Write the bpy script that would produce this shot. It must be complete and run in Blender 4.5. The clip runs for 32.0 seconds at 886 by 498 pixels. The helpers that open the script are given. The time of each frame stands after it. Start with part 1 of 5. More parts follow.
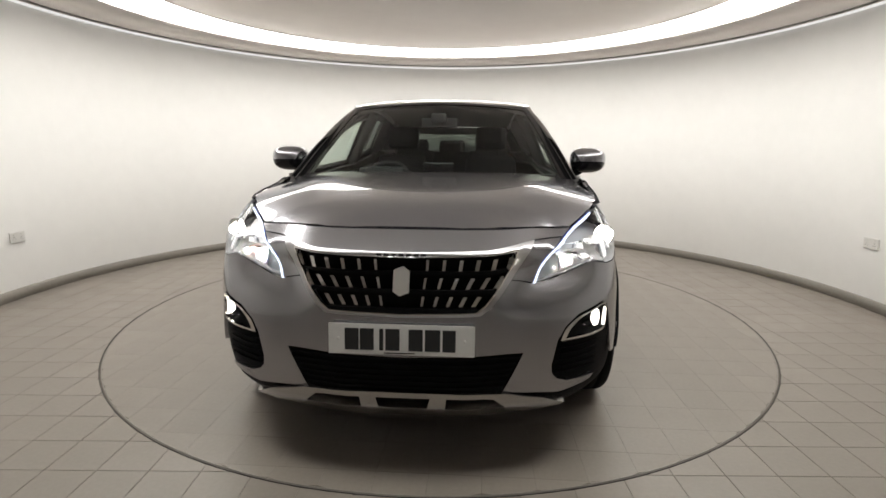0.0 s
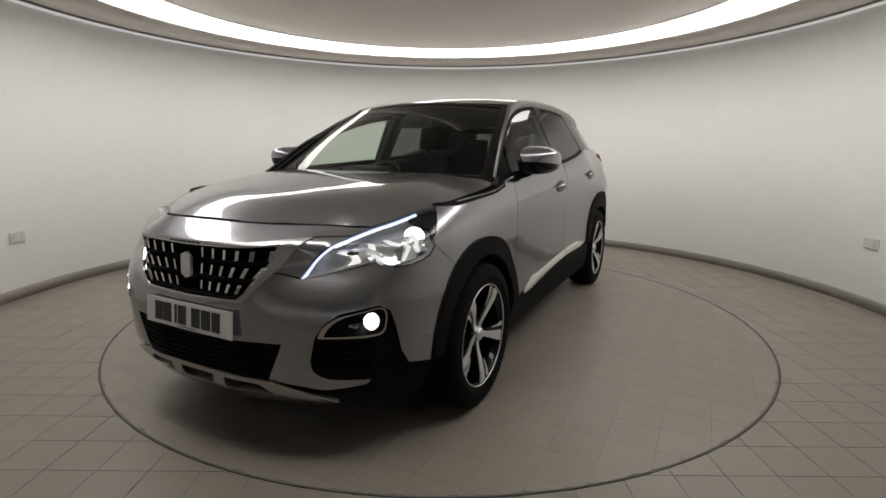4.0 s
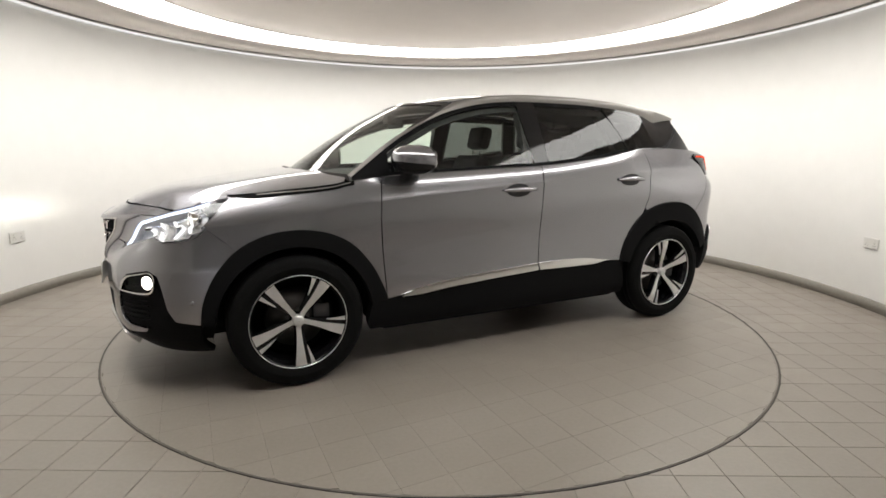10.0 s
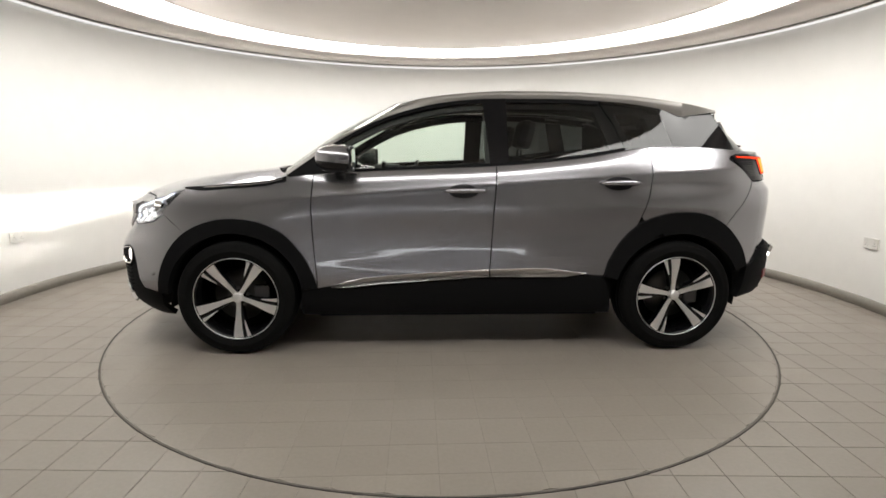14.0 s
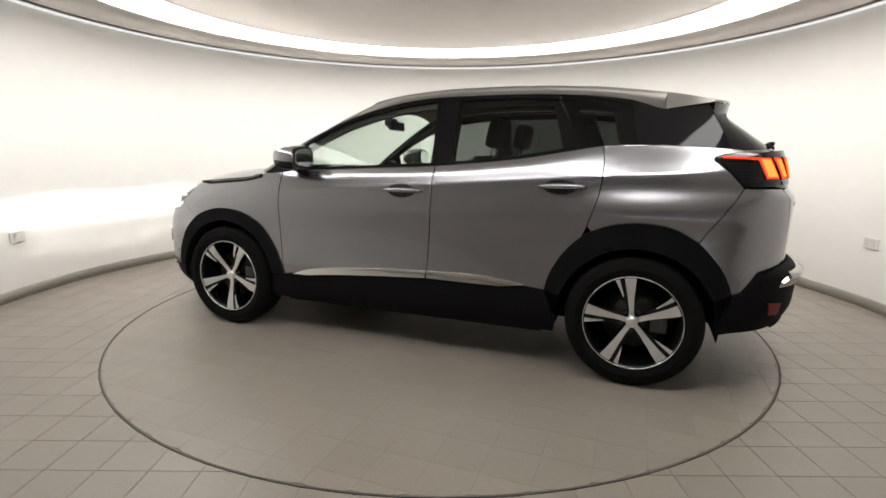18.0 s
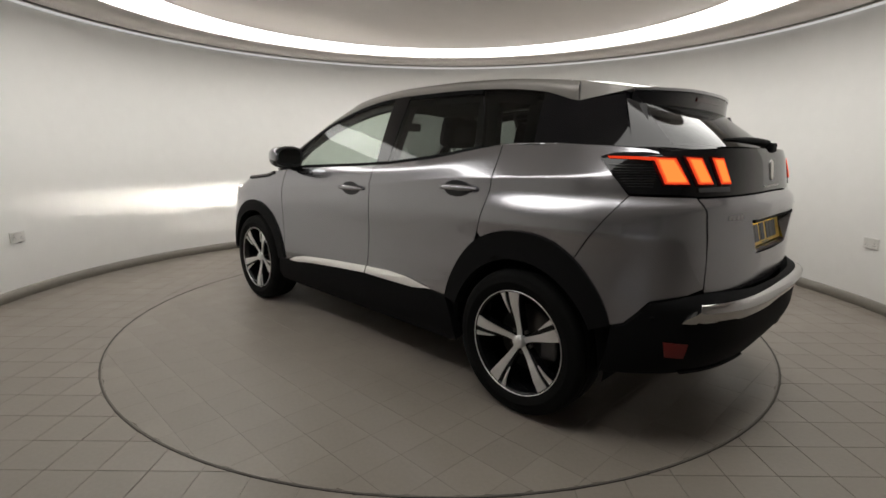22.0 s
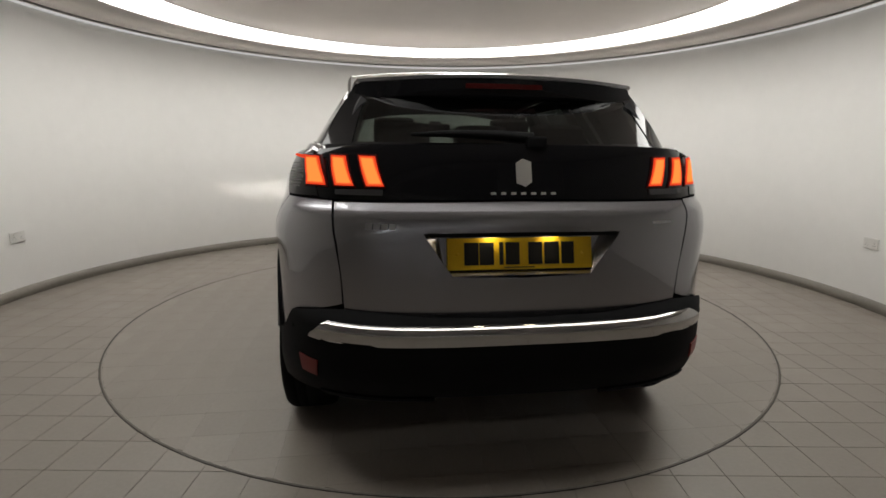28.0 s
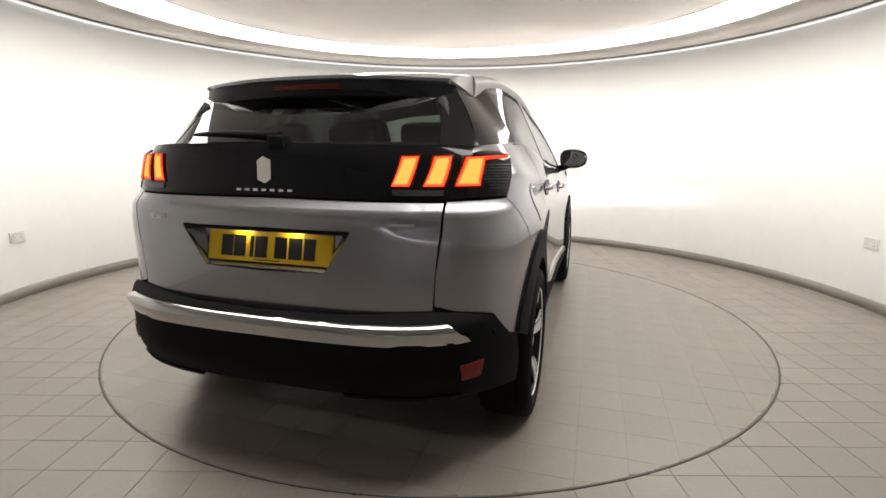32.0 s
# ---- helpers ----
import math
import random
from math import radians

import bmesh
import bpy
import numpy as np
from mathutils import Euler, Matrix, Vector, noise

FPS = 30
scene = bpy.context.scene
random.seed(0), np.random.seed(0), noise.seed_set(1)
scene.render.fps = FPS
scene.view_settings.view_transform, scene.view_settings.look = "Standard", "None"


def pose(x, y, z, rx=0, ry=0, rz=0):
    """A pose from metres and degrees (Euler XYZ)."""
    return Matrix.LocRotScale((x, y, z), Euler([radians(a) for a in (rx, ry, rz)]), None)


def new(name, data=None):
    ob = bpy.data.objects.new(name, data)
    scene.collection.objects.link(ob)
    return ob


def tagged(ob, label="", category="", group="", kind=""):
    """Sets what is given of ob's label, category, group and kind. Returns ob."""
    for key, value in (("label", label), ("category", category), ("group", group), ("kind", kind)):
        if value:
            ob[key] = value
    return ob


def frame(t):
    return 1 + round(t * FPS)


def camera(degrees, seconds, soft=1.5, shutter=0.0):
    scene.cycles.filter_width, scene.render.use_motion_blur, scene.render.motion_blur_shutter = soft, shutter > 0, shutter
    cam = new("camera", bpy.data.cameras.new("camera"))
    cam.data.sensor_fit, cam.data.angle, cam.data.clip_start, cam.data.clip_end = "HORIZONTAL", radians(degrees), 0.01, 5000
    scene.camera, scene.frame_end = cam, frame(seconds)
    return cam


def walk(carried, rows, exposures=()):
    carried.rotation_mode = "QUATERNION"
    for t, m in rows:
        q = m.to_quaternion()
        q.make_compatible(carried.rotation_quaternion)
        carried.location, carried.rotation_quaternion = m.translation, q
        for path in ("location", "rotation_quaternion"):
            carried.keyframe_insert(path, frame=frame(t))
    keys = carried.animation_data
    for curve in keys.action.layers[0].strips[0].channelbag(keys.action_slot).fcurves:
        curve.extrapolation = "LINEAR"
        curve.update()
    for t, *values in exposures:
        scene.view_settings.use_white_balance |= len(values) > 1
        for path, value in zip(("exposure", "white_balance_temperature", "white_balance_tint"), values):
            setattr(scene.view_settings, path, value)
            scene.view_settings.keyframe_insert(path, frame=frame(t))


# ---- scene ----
# ---- camera: stands still in the entrance, car and turntable turn before it ----
cam = camera(82.38, 32.0, soft=1.6)
EYE = pose(-0.0025, -3.8647, 1.2085, 90 - 10.7386, 0, -0.2368) @ pose(0, 0, 0, 0, 0, 0.449)
EXPOSURES = ((0.0, -0.30), (1.0, -0.40), (2.0, -0.82), (3.0, -1.00), (5.0, -0.98), (6.0, -0.88), (7.0, -0.40), (8.0, -0.27), (9.0, -0.17), (11.0, -0.14), (13.0, -0.09), (17.0, -0.16), (19.0, -0.26), (21.0, -0.77), (23.0, -0.97), (25.0, -0.98), (27.0, -1.00), (28.0, -0.95), (29.0, -0.52), (30.0, -0.06), (31.0, 0.04), (32.0, 0.06))
walk(cam, ((0.0, EYE), (32.0, EYE)), EXPOSURES)

# ---- world and lights ----
world = bpy.data.worlds.new("world")
scene.world = world
world.use_nodes = True
world.node_tree.nodes["Background"].inputs[0].default_value = (0.02, 0.02, 0.02, 1)
RING_GLOW = 9.0
LINE_STRENGTH = 1.0
HEADLAMP_GLOW = 40.0
WALL_R, WALL_Y = 3.464, 0.182
CEILING_Z = 2.410
DISC_R = 2.253
CAR_X, CAR_Y = -0.0774, 0.0069     # car's middle on the turntable


# ---- materials ----
def mat(name, color=(0.5, 0.5, 0.5), rough=0.5, metal=0.0, grain=0.0, scale=40.0, bump=0.0, bscale=200.0, coat=0.0,
        emit=None, strength=0.0, rvar=0.0, stain=0.0, transmission=0.0, piece=0.0):
    m = bpy.data.materials.new(name)
    m.use_nodes = True
    nt = m.node_tree
    b = nt.nodes["Principled BSDF"]
    b.inputs["Base Color"].default_value = (*color, 1)
    b.inputs["Roughness"].default_value = rough
    b.inputs["Metallic"].default_value = metal
    b.inputs["Coat Weight"].default_value = coat
    b.inputs["Coat Roughness"].default_value = 0.02
    b.inputs["Transmission Weight"].default_value = transmission
    if emit:
        b.inputs["Emission Color"].default_value = (*emit, 1)
        b.inputs["Emission Strength"].default_value = strength
    co = nt.nodes.new("ShaderNodeTexCoord")

    def noise_at(s, detail=4):
        n = nt.nodes.new("ShaderNodeTexNoise")
        n.inputs["Scale"].default_value = s
        n.inputs["Detail"].default_value = detail
        nt.links.new(co.outputs["Object"], n.inputs["Vector"])
        return n.outputs["Fac"]

    def ramp(value, lo, hi):
        r = nt.nodes.new("ShaderNodeMapRange")
        r.inputs["From Min"].default_value, r.inputs["From Max"].default_value = 0.3, 0.7
        r.inputs["To Min"].default_value, r.inputs["To Max"].default_value = lo, hi
        nt.links.new(value, r.inputs["Value"])
        return r.outputs["Result"]

    if grain or stain or piece:
        val = ramp(noise_at(scale), 1 - grain, 1 + grain)
        if stain:
            mul = nt.nodes.new("ShaderNodeMath")
            mul.operation = "MULTIPLY"
            nt.links.new(val, mul.inputs[0])
            nt.links.new(ramp(noise_at(1.3, 6), 1 - stain, 1 + stain), mul.inputs[1])
            val = mul.outputs[0]
        if piece:
            info = nt.nodes.new("ShaderNodeObjectInfo")
            r = nt.nodes.new("ShaderNodeMapRange")
            r.inputs["To Min"].default_value, r.inputs["To Max"].default_value = 1 - piece, 1 + piece
            nt.links.new(info.outputs["Random"], r.inputs["Value"])
            mul = nt.nodes.new("ShaderNodeMath")
            mul.operation = "MULTIPLY"
            nt.links.new(val, mul.inputs[0])
            nt.links.new(r.outputs["Result"], mul.inputs[1])
            val = mul.outputs[0]
        hsv = nt.nodes.new("ShaderNodeHueSaturation")
        hsv.inputs["Color"].default_value = (*color, 1)
        nt.links.new(val, hsv.inputs["Value"])
        nt.links.new(hsv.outputs["Color"], b.inputs["Base Color"])
    if rvar:
        nt.links.new(ramp(noise_at(6.0, 5), max(0.0, rough - rvar), rough + rvar), b.inputs["Roughness"])
    if bump:
        bp = nt.nodes.new("ShaderNodeBump")
        bp.inputs["Strength"].default_value = bump
        bp.inputs["Distance"].default_value = 0.002
        nt.links.new(noise_at(bscale), bp.inputs["Height"])
        nt.links.new(bp.outputs["Normal"], b.inputs["Normal"])
    return m


def glass(name, tint, gloss=0.03):
    m = bpy.data.materials.new(name)
    m.use_nodes = True
    nt = m.node_tree
    nt.nodes.remove(nt.nodes["Principled BSDF"])
    out = nt.nodes["Material Output"]
    tr = nt.nodes.new("ShaderNodeBsdfTransparent")
    tr.inputs["Color"].default_value = (*tint, 1)
    gl = nt.nodes.new("ShaderNodeBsdfGlossy")
    gl.inputs["Roughness"].default_value = 0.01
    lw = nt.nodes.new("ShaderNodeLayerWeight")
    lw.inputs["Blend"].default_value = 0.5
    pw = nt.nodes.new("ShaderNodeMath")
    pw.operation = "POWER"
    pw.inputs[1].default_value = 5.0
    nt.links.new(lw.outputs["Facing"], pw.inputs[0])
    fr = nt.nodes.new("ShaderNodeMath")
    fr.operation = "MULTIPLY_ADD"
    fr.inputs[1].default_value, fr.inputs[2].default_value = 0.95, 0.05
    nt.links.new(pw.outputs[0], fr.inputs[0])
    mx = nt.nodes.new("ShaderNodeMixShader")
    nt.links.new(fr.outputs[0], mx.inputs[0])
    nt.links.new(tr.outputs[0], mx.inputs[1])
    nt.links.new(gl.outputs[0], mx.inputs[2])
    nt.links.new(mx.outputs[0], out.inputs["Surface"])
    return m


def lamp_mat(name, color, strength):
    m = bpy.data.materials.new(name)
    m.use_nodes = True
    nt = m.node_tree
    nt.nodes.remove(nt.nodes["Principled BSDF"])
    e = nt.nodes.new("ShaderNodeEmission")
    e.inputs["Color"].default_value = (*color, 1)
    e.inputs["Strength"].default_value = strength
    nt.links.new(e.outputs[0], nt.nodes["Material Output"].inputs["Surface"])
    return m


WALL = mat("wall_paint", (0.79, 0.78, 0.755), 0.55, grain=0.012, scale=8, stain=0.015, bump=0.08, bscale=120)
CEIL = mat("ceiling_paint", (0.82, 0.77, 0.73), 0.8, grain=0.012, scale=6)
# for the added, unseen surfaces behind the camera; pale to light the car
UNSEEN_SIDE = mat("unseen_side_paint", (0.72, 0.705, 0.68), 0.7, grain=0.03, scale=10)
SHUTTER = mat("shutter_steel", (0.36, 0.35, 0.34), 0.45, 0.0, grain=0.05, scale=12)
OUTSIDE = lamp_mat("daylight", (0.95, 0.98, 1.0), 6.0)
SKIRT = mat("skirting", (0.30, 0.28, 0.25), 0.5, grain=0.05, scale=30)
TILE = mat("floor_tile", (0.262, 0.232, 0.200), 0.38, grain=0.04, scale=60, stain=0.07, rvar=0.05, bump=0.08, bscale=90, piece=0.02)
GROUT = mat("grout", (0.17, 0.148, 0.126), 0.9, grain=0.1, scale=80)
RINGM = mat("turntable_rim", (0.05, 0.046, 0.042), 0.5, 0.5, grain=0.15, scale=90)
STEEL = mat("rim_steel", (0.30, 0.28, 0.26), 0.4, 1.0, grain=0.1, scale=60)
GLOW = lamp_mat("light_ring", (1.0, 0.975, 0.93), RING_GLOW)
LINE_GLOW = lamp_mat("light_line", (1.0, 0.98, 0.95), LINE_STRENGTH)
PLASTIC_W = mat("white_plastic", (0.72, 0.71, 0.68), 0.35)
PAINT = mat("metallic_grey_paint", (0.365, 0.363, 0.388), 0.24, 0.90, grain=0.04, scale=1400, coat=1.0)
PAINT.node_tree.nodes["Principled BSDF"].inputs["Specular Tint"].default_value = (0.45, 0.45, 0.46, 1)
PAINT.node_tree.nodes["Principled BSDF"].inputs["Coat IOR"].default_value = 1.62
BRAKE_L = mat("dark_red_lens", (0.05, 0.002, 0.002), 0.2)
BLACK = mat("black_plastic", (0.006, 0.006, 0.0065), 0.7, grain=0.1, scale=300, bump=0.25, bscale=900)
GLOSSB = mat("gloss_black", (0.006, 0.006, 0.007), 0.06)
DARK = mat("dark_inner", (0.006, 0.006, 0.006), 0.9)
CHROME = mat("chrome", (0.80, 0.79, 0.77), 0.06, 1.0, rvar=0.02)
SATIN = mat("satin_aluminium", (0.46, 0.45, 0.44), 0.24, 1.0, grain=0.03, scale=200)
RAILM = mat("roof_strip_metal", (0.30, 0.285, 0.27), 0.42, 0.6, grain=0.03, scale=200)
ALLOY = mat("diamond_cut_alloy", (0.86, 0.86, 0.86), 0.42, 0.9, grain=0.05, scale=300)
RUBBER = mat("tyre_rubber", (0.006, 0.006, 0.006), 0.8, grain=0.2, scale=120, bump=0.3, bscale=400)
DISCM = mat("brake_steel", (0.10, 0.095, 0.09), 0.45, 1.0)
CLEAR = glass("clear_glass", (0.80, 0.87, 0.82))
TINT = glass("privacy_glass", (0.15, 0.163, 0.156))
REAR_TINT = glass("rear_privacy_glass", (0.10, 0.115, 0.105))
FRAME = mat("grille_frame", (0.50, 0.50, 0.51), 0.30, 1.0)
LENS = glass("lamp_lens", (0.93, 0.94, 0.95))
SEATM = mat("seat_fabric", (0.022, 0.022, 0.024), 0.9, grain=0.2, scale=150, bump=0.4, bscale=500)
TRIM_I = mat("interior_plastic", (0.03, 0.03, 0.032), 0.6)
TRIM_L = mat("headlining", (0.07, 0.068, 0.065), 0.9)
MIRROR = mat("mirror_glass", (0.75, 0.77, 0.78), 0.01, 1.0)
LAMP_IN = mat("lamp_silver", (0.52, 0.52, 0.53), 0.35, 0.3)
LAMP_CELL = mat("lamp_reflector", (0.86, 0.86, 0.87), 0.22, 0.7)
PILLAR = mat("satin_black", (0.006, 0.006, 0.0065), 0.35)
HANDLE_SHADE = mat("handle_shade", (0.016, 0.016, 0.018), 0.30)
STRIPM = mat("bumper_chrome", (0.48, 0.475, 0.47), 0.07, 1.0)
GREY_L = mat("lamp_grey", (0.10, 0.10, 0.105), 0.25, 0.6)
GLOSSB.node_tree.nodes["Principled BSDF"].inputs["Specular IOR Level"].default_value = 0.32
for m in (BLACK, RUBBER, DARK, SEATM):
    m.node_tree.nodes["Principled BSDF"].inputs["Specular IOR Level"].default_value = 0.10
REFLECTOR = mat("reflector_lens", (0.16, 0.004, 0.004), 0.40)
BADGEM = mat("badge_metal", (0.74, 0.72, 0.68), 0.34, 0.6)
RED_G = mat("red_lens", (0.07, 0.003, 0.003), 0.25)
TAIL_E = lamp_mat("tail_glow", (1.0, 0.060, 0.018), 1.5)
TAIL_MID = lamp_mat("tail_mid_glow", (1.0, 0.125, 0.028), 1.9)
TAIL_CORE = lamp_mat("tail_core_glow", (1.0, 0.24, 0.045), 2.5)
GROUT_D = mat("turntable_grout", (0.235, 0.208, 0.180), 0.9, grain=0.1, scale=80)
DRL_E = lamp_mat("daylight_glow", (0.80, 0.88, 1.0), 3.0)
DRL_B = lamp_mat("daylight_edge_glow", (0.10, 0.16, 0.9), 0.7)
GUIDE_E = lamp_mat("light_guide_glow", (1.0, 0.98, 0.95), 1.8)
BULB_E = lamp_mat("bulb_glow", (1.0, 0.95, 0.88), HEADLAMP_GLOW)
BEAM_E = lamp_mat("beam_glow", (1.0, 0.93, 0.84), 230000.0)
PLATE_E = lamp_mat("plate_lamp_glow", (1.0, 0.86, 0.62), 24.0)
PLATE_W = mat("plate_white", (0.72, 0.72, 0.70), 0.35, grain=0.02, scale=50)
PLATE_Y = mat("plate_yellow", (0.90, 0.58, 0.02), 0.35, grain=0.02, scale=50)
INK = mat("plate_ink", (0.012, 0.012, 0.012), 0.4)


# ---- building helpers ----
def part(name, bm, material, parent, label="", recalc=True):
    if recalc:
        bmesh.ops.recalc_face_normals(bm, faces=bm.faces)
    me = bpy.data.meshes.new(name)
    bm.to_mesh(me)
    bm.free()
    me.materials.append(material)
    ob = new(name, me)
    ob.parent = parent
    if label:
        tagged(ob, label)
    return ob


def thing(name, label, category, group="", kind="", at=None):
    ob = new(name)
    ob.empty_display_size = 0.2
    if at is not None:
        ob.matrix_basis = at
    return tagged(ob, label, category, group, kind)


def interp(v, table):
    xs = [r[0] for r in table]
    ys = [r[1] for r in table]
    return float(np.interp(v, xs, ys))


def smooth_table(table):
    """A smooth curve through a few (x, value) rows."""
    xs = np.array([r[0] for r in table], float)
    ys = np.array([r[1] for r in table], float)
    d = np.diff(ys) / np.diff(xs)
    m = np.zeros(len(xs))
    m[1:-1] = np.where(d[1:] * d[:-1] > 0, 2 * d[1:] * d[:-1] / np.where(d[1:] + d[:-1] == 0, 1, d[1:] + d[:-1]), 0)
    m[0], m[-1] = d[0], d[-1]

    def f(x):
        x = min(max(x, xs[0]), xs[-1])
        i = min(max(int(np.searchsorted(xs, x)) - 1, 0), len(xs) - 2)
        h = xs[i + 1] - xs[i]
        t = (x - xs[i]) / h
        return float((2 * t**3 - 3 * t**2 + 1) * ys[i] + (t**3 - 2 * t**2 + t) * h * m[i]
                     + (-2 * t**3 + 3 * t**2) * ys[i + 1] + (t**3 - t**2) * h * m[i + 1])
    return f


def sheet(poly, fn, du, dv, thick=0.012, lift=0.0, out=(0, 0, 0.7), side=1):
    """A panel: the outline poly in a surface's own (u, v), cut into a grid, laid on fn(u, v), with turned-in edges."""
    bm = bmesh.new()
    polys = poly if isinstance(poly[0], list) else [poly]
    for pl in polys:
        bm.faces.new([bm.verts.new((u, v, 0)) for u, v in pl])
    bmesh.ops.remove_doubles(bm, verts=bm.verts[:], dist=1e-5)
    us, ws = [p[0] for pl in polys for p in pl], [p[1] for pl in polys for p in pl]
    for axis, lo, hi, step in ((0, min(us), max(us), du), (1, min(ws), max(ws), dv)):
        k = math.floor(lo / step) + 1
        while k * step < hi - 1e-6:
            co = [0, 0, 0]
            no = [0, 0, 0]
            co[axis], no[axis] = k * step, 1
            bmesh.ops.bisect_plane(bm, geom=bm.verts[:] + bm.edges[:] + bm.faces[:], plane_co=co, plane_no=no, dist=1e-6)
            k += 1
    big = [f for f in bm.faces if len(f.verts) > 4]
    bmesh.ops.triangulate(bm, faces=big)
    for v in bm.verts:
        x, y, z = fn(v.co.x, v.co.y)
        v.co = (x, side * y, z)
    bm.normal_update()
    c = Vector((out[0], side * out[1], out[2]))
    score = sum((f.calc_center_median() - c).dot(f.normal) * f.calc_area() for f in bm.faces)
    if score < 0:
        bmesh.ops.reverse_faces(bm, faces=bm.faces[:])
        bm.normal_update()
    nrm = {v: v.normal.copy() for v in bm.verts}
    if lift:
        for v in bm.verts:
            v.co += nrm[v] * lift
    for f in bm.faces:
        f.smooth = True
    if thick:
        rim = {}
        for e in [e for e in bm.edges if e.is_boundary]:
            a, b = e.link_loops[0].vert, e.link_loops[0].link_loop_next.vert
            for v in (a, b):
                if v not in rim:
                    rim[v] = (bm.verts.new(v.co), bm.verts.new(v.co - nrm[v] * thick))
            f = bm.faces.new((rim[b][0], rim[a][0], rim[a][1], rim[b][1]))
            f.smooth = False
    return bm


def box(bm, x0, x1, y0, y1, z0, z1, bevel=0.0, m=None):
    r = bmesh.ops.create_cube(bm, size=1)
    for v in r["verts"]:
        v.co = Vector(((x0 + x1) / 2 + v.co.x * (x1 - x0), (y0 + y1) / 2 + v.co.y * (y1 - y0), (z0 + z1) / 2 + v.co.z * (z1 - z0)))
    if bevel:
        es = list({e for v in r["verts"] for e in v.link_edges})
        q = bmesh.ops.bevel(bm, geom=es, offset=bevel, segments=2, affect="EDGES", profile=0.6)
        vs = list({v for f in q["faces"] for v in f.verts})
        vs = list({v for v in vs} | {v for v in r["verts"] if v.is_valid})
    else:
        vs = r["verts"]
    if m is not None:
        bmesh.ops.transform(bm, matrix=m, verts=[v for v in vs if v.is_valid])
    return bm


def lathe(profile, seg=48, axis="y", start=0.0, turn=2 * math.pi, at=(0, 0, 0)):
    """Turns a profile of (radius, along) about an axis."""
    bm = bmesh.new()
    closed = abs(turn - 2 * math.pi) < 1e-6
    n = seg if closed else seg + 1
    rows = []
    for i in range(n):
        a = start + turn * i / seg
        c, s = math.cos(a), math.sin(a)
        row = []
        for r, d in profile:
            p = {"y": (r * c, d, r * s), "z": (r * c, r * s, d), "x": (d, r * c, r * s)}[axis]
            row.append(bm.verts.new(Vector(p) + Vector(at)))
        rows.append(row)
    for i in range(seg):
        a, b = rows[i], rows[(i + 1) % n]
        for j in range(len(profile) - 1):
            f = bm.faces.new((a[j], b[j], b[j + 1], a[j + 1]))
            f.smooth = True
    return bm


def tube(points, radius, seg=8):
    """A round bar along points."""
    bm = bmesh.new()
    rings = []
    pts = [Vector(p) for p in points]
    for i, p in enumerate(pts):
        t = (pts[min(i + 1, len(pts) - 1)] - pts[max(i - 1, 0)]).normalized()
        n = t.cross(Vector((0, 0, 1)))
        n = n.normalized() if n.length > 1e-4 else Vector((1, 0, 0))
        b = t.cross(n)
        r = radius[i] if isinstance(radius, (list, tuple)) else radius
        rings.append([bm.verts.new(p + (n * math.cos(2 * math.pi * k / seg) + b * math.sin(2 * math.pi * k / seg)) * r) for k in range(seg)])
    for a, b in zip(rings, rings[1:]):
        for k in range(seg):
            bm.faces.new((a[k], a[(k + 1) % seg], b[(k + 1) % seg], b[k])).smooth = True
    bm.faces.new(rings[0]), bm.faces.new(rings[-1])
    return bm


# ---- the room ----
ROOM = (-0.02, WALL_Y)
OPEN = radians(78)          # half the open, unseen side, as measured from the room's middle


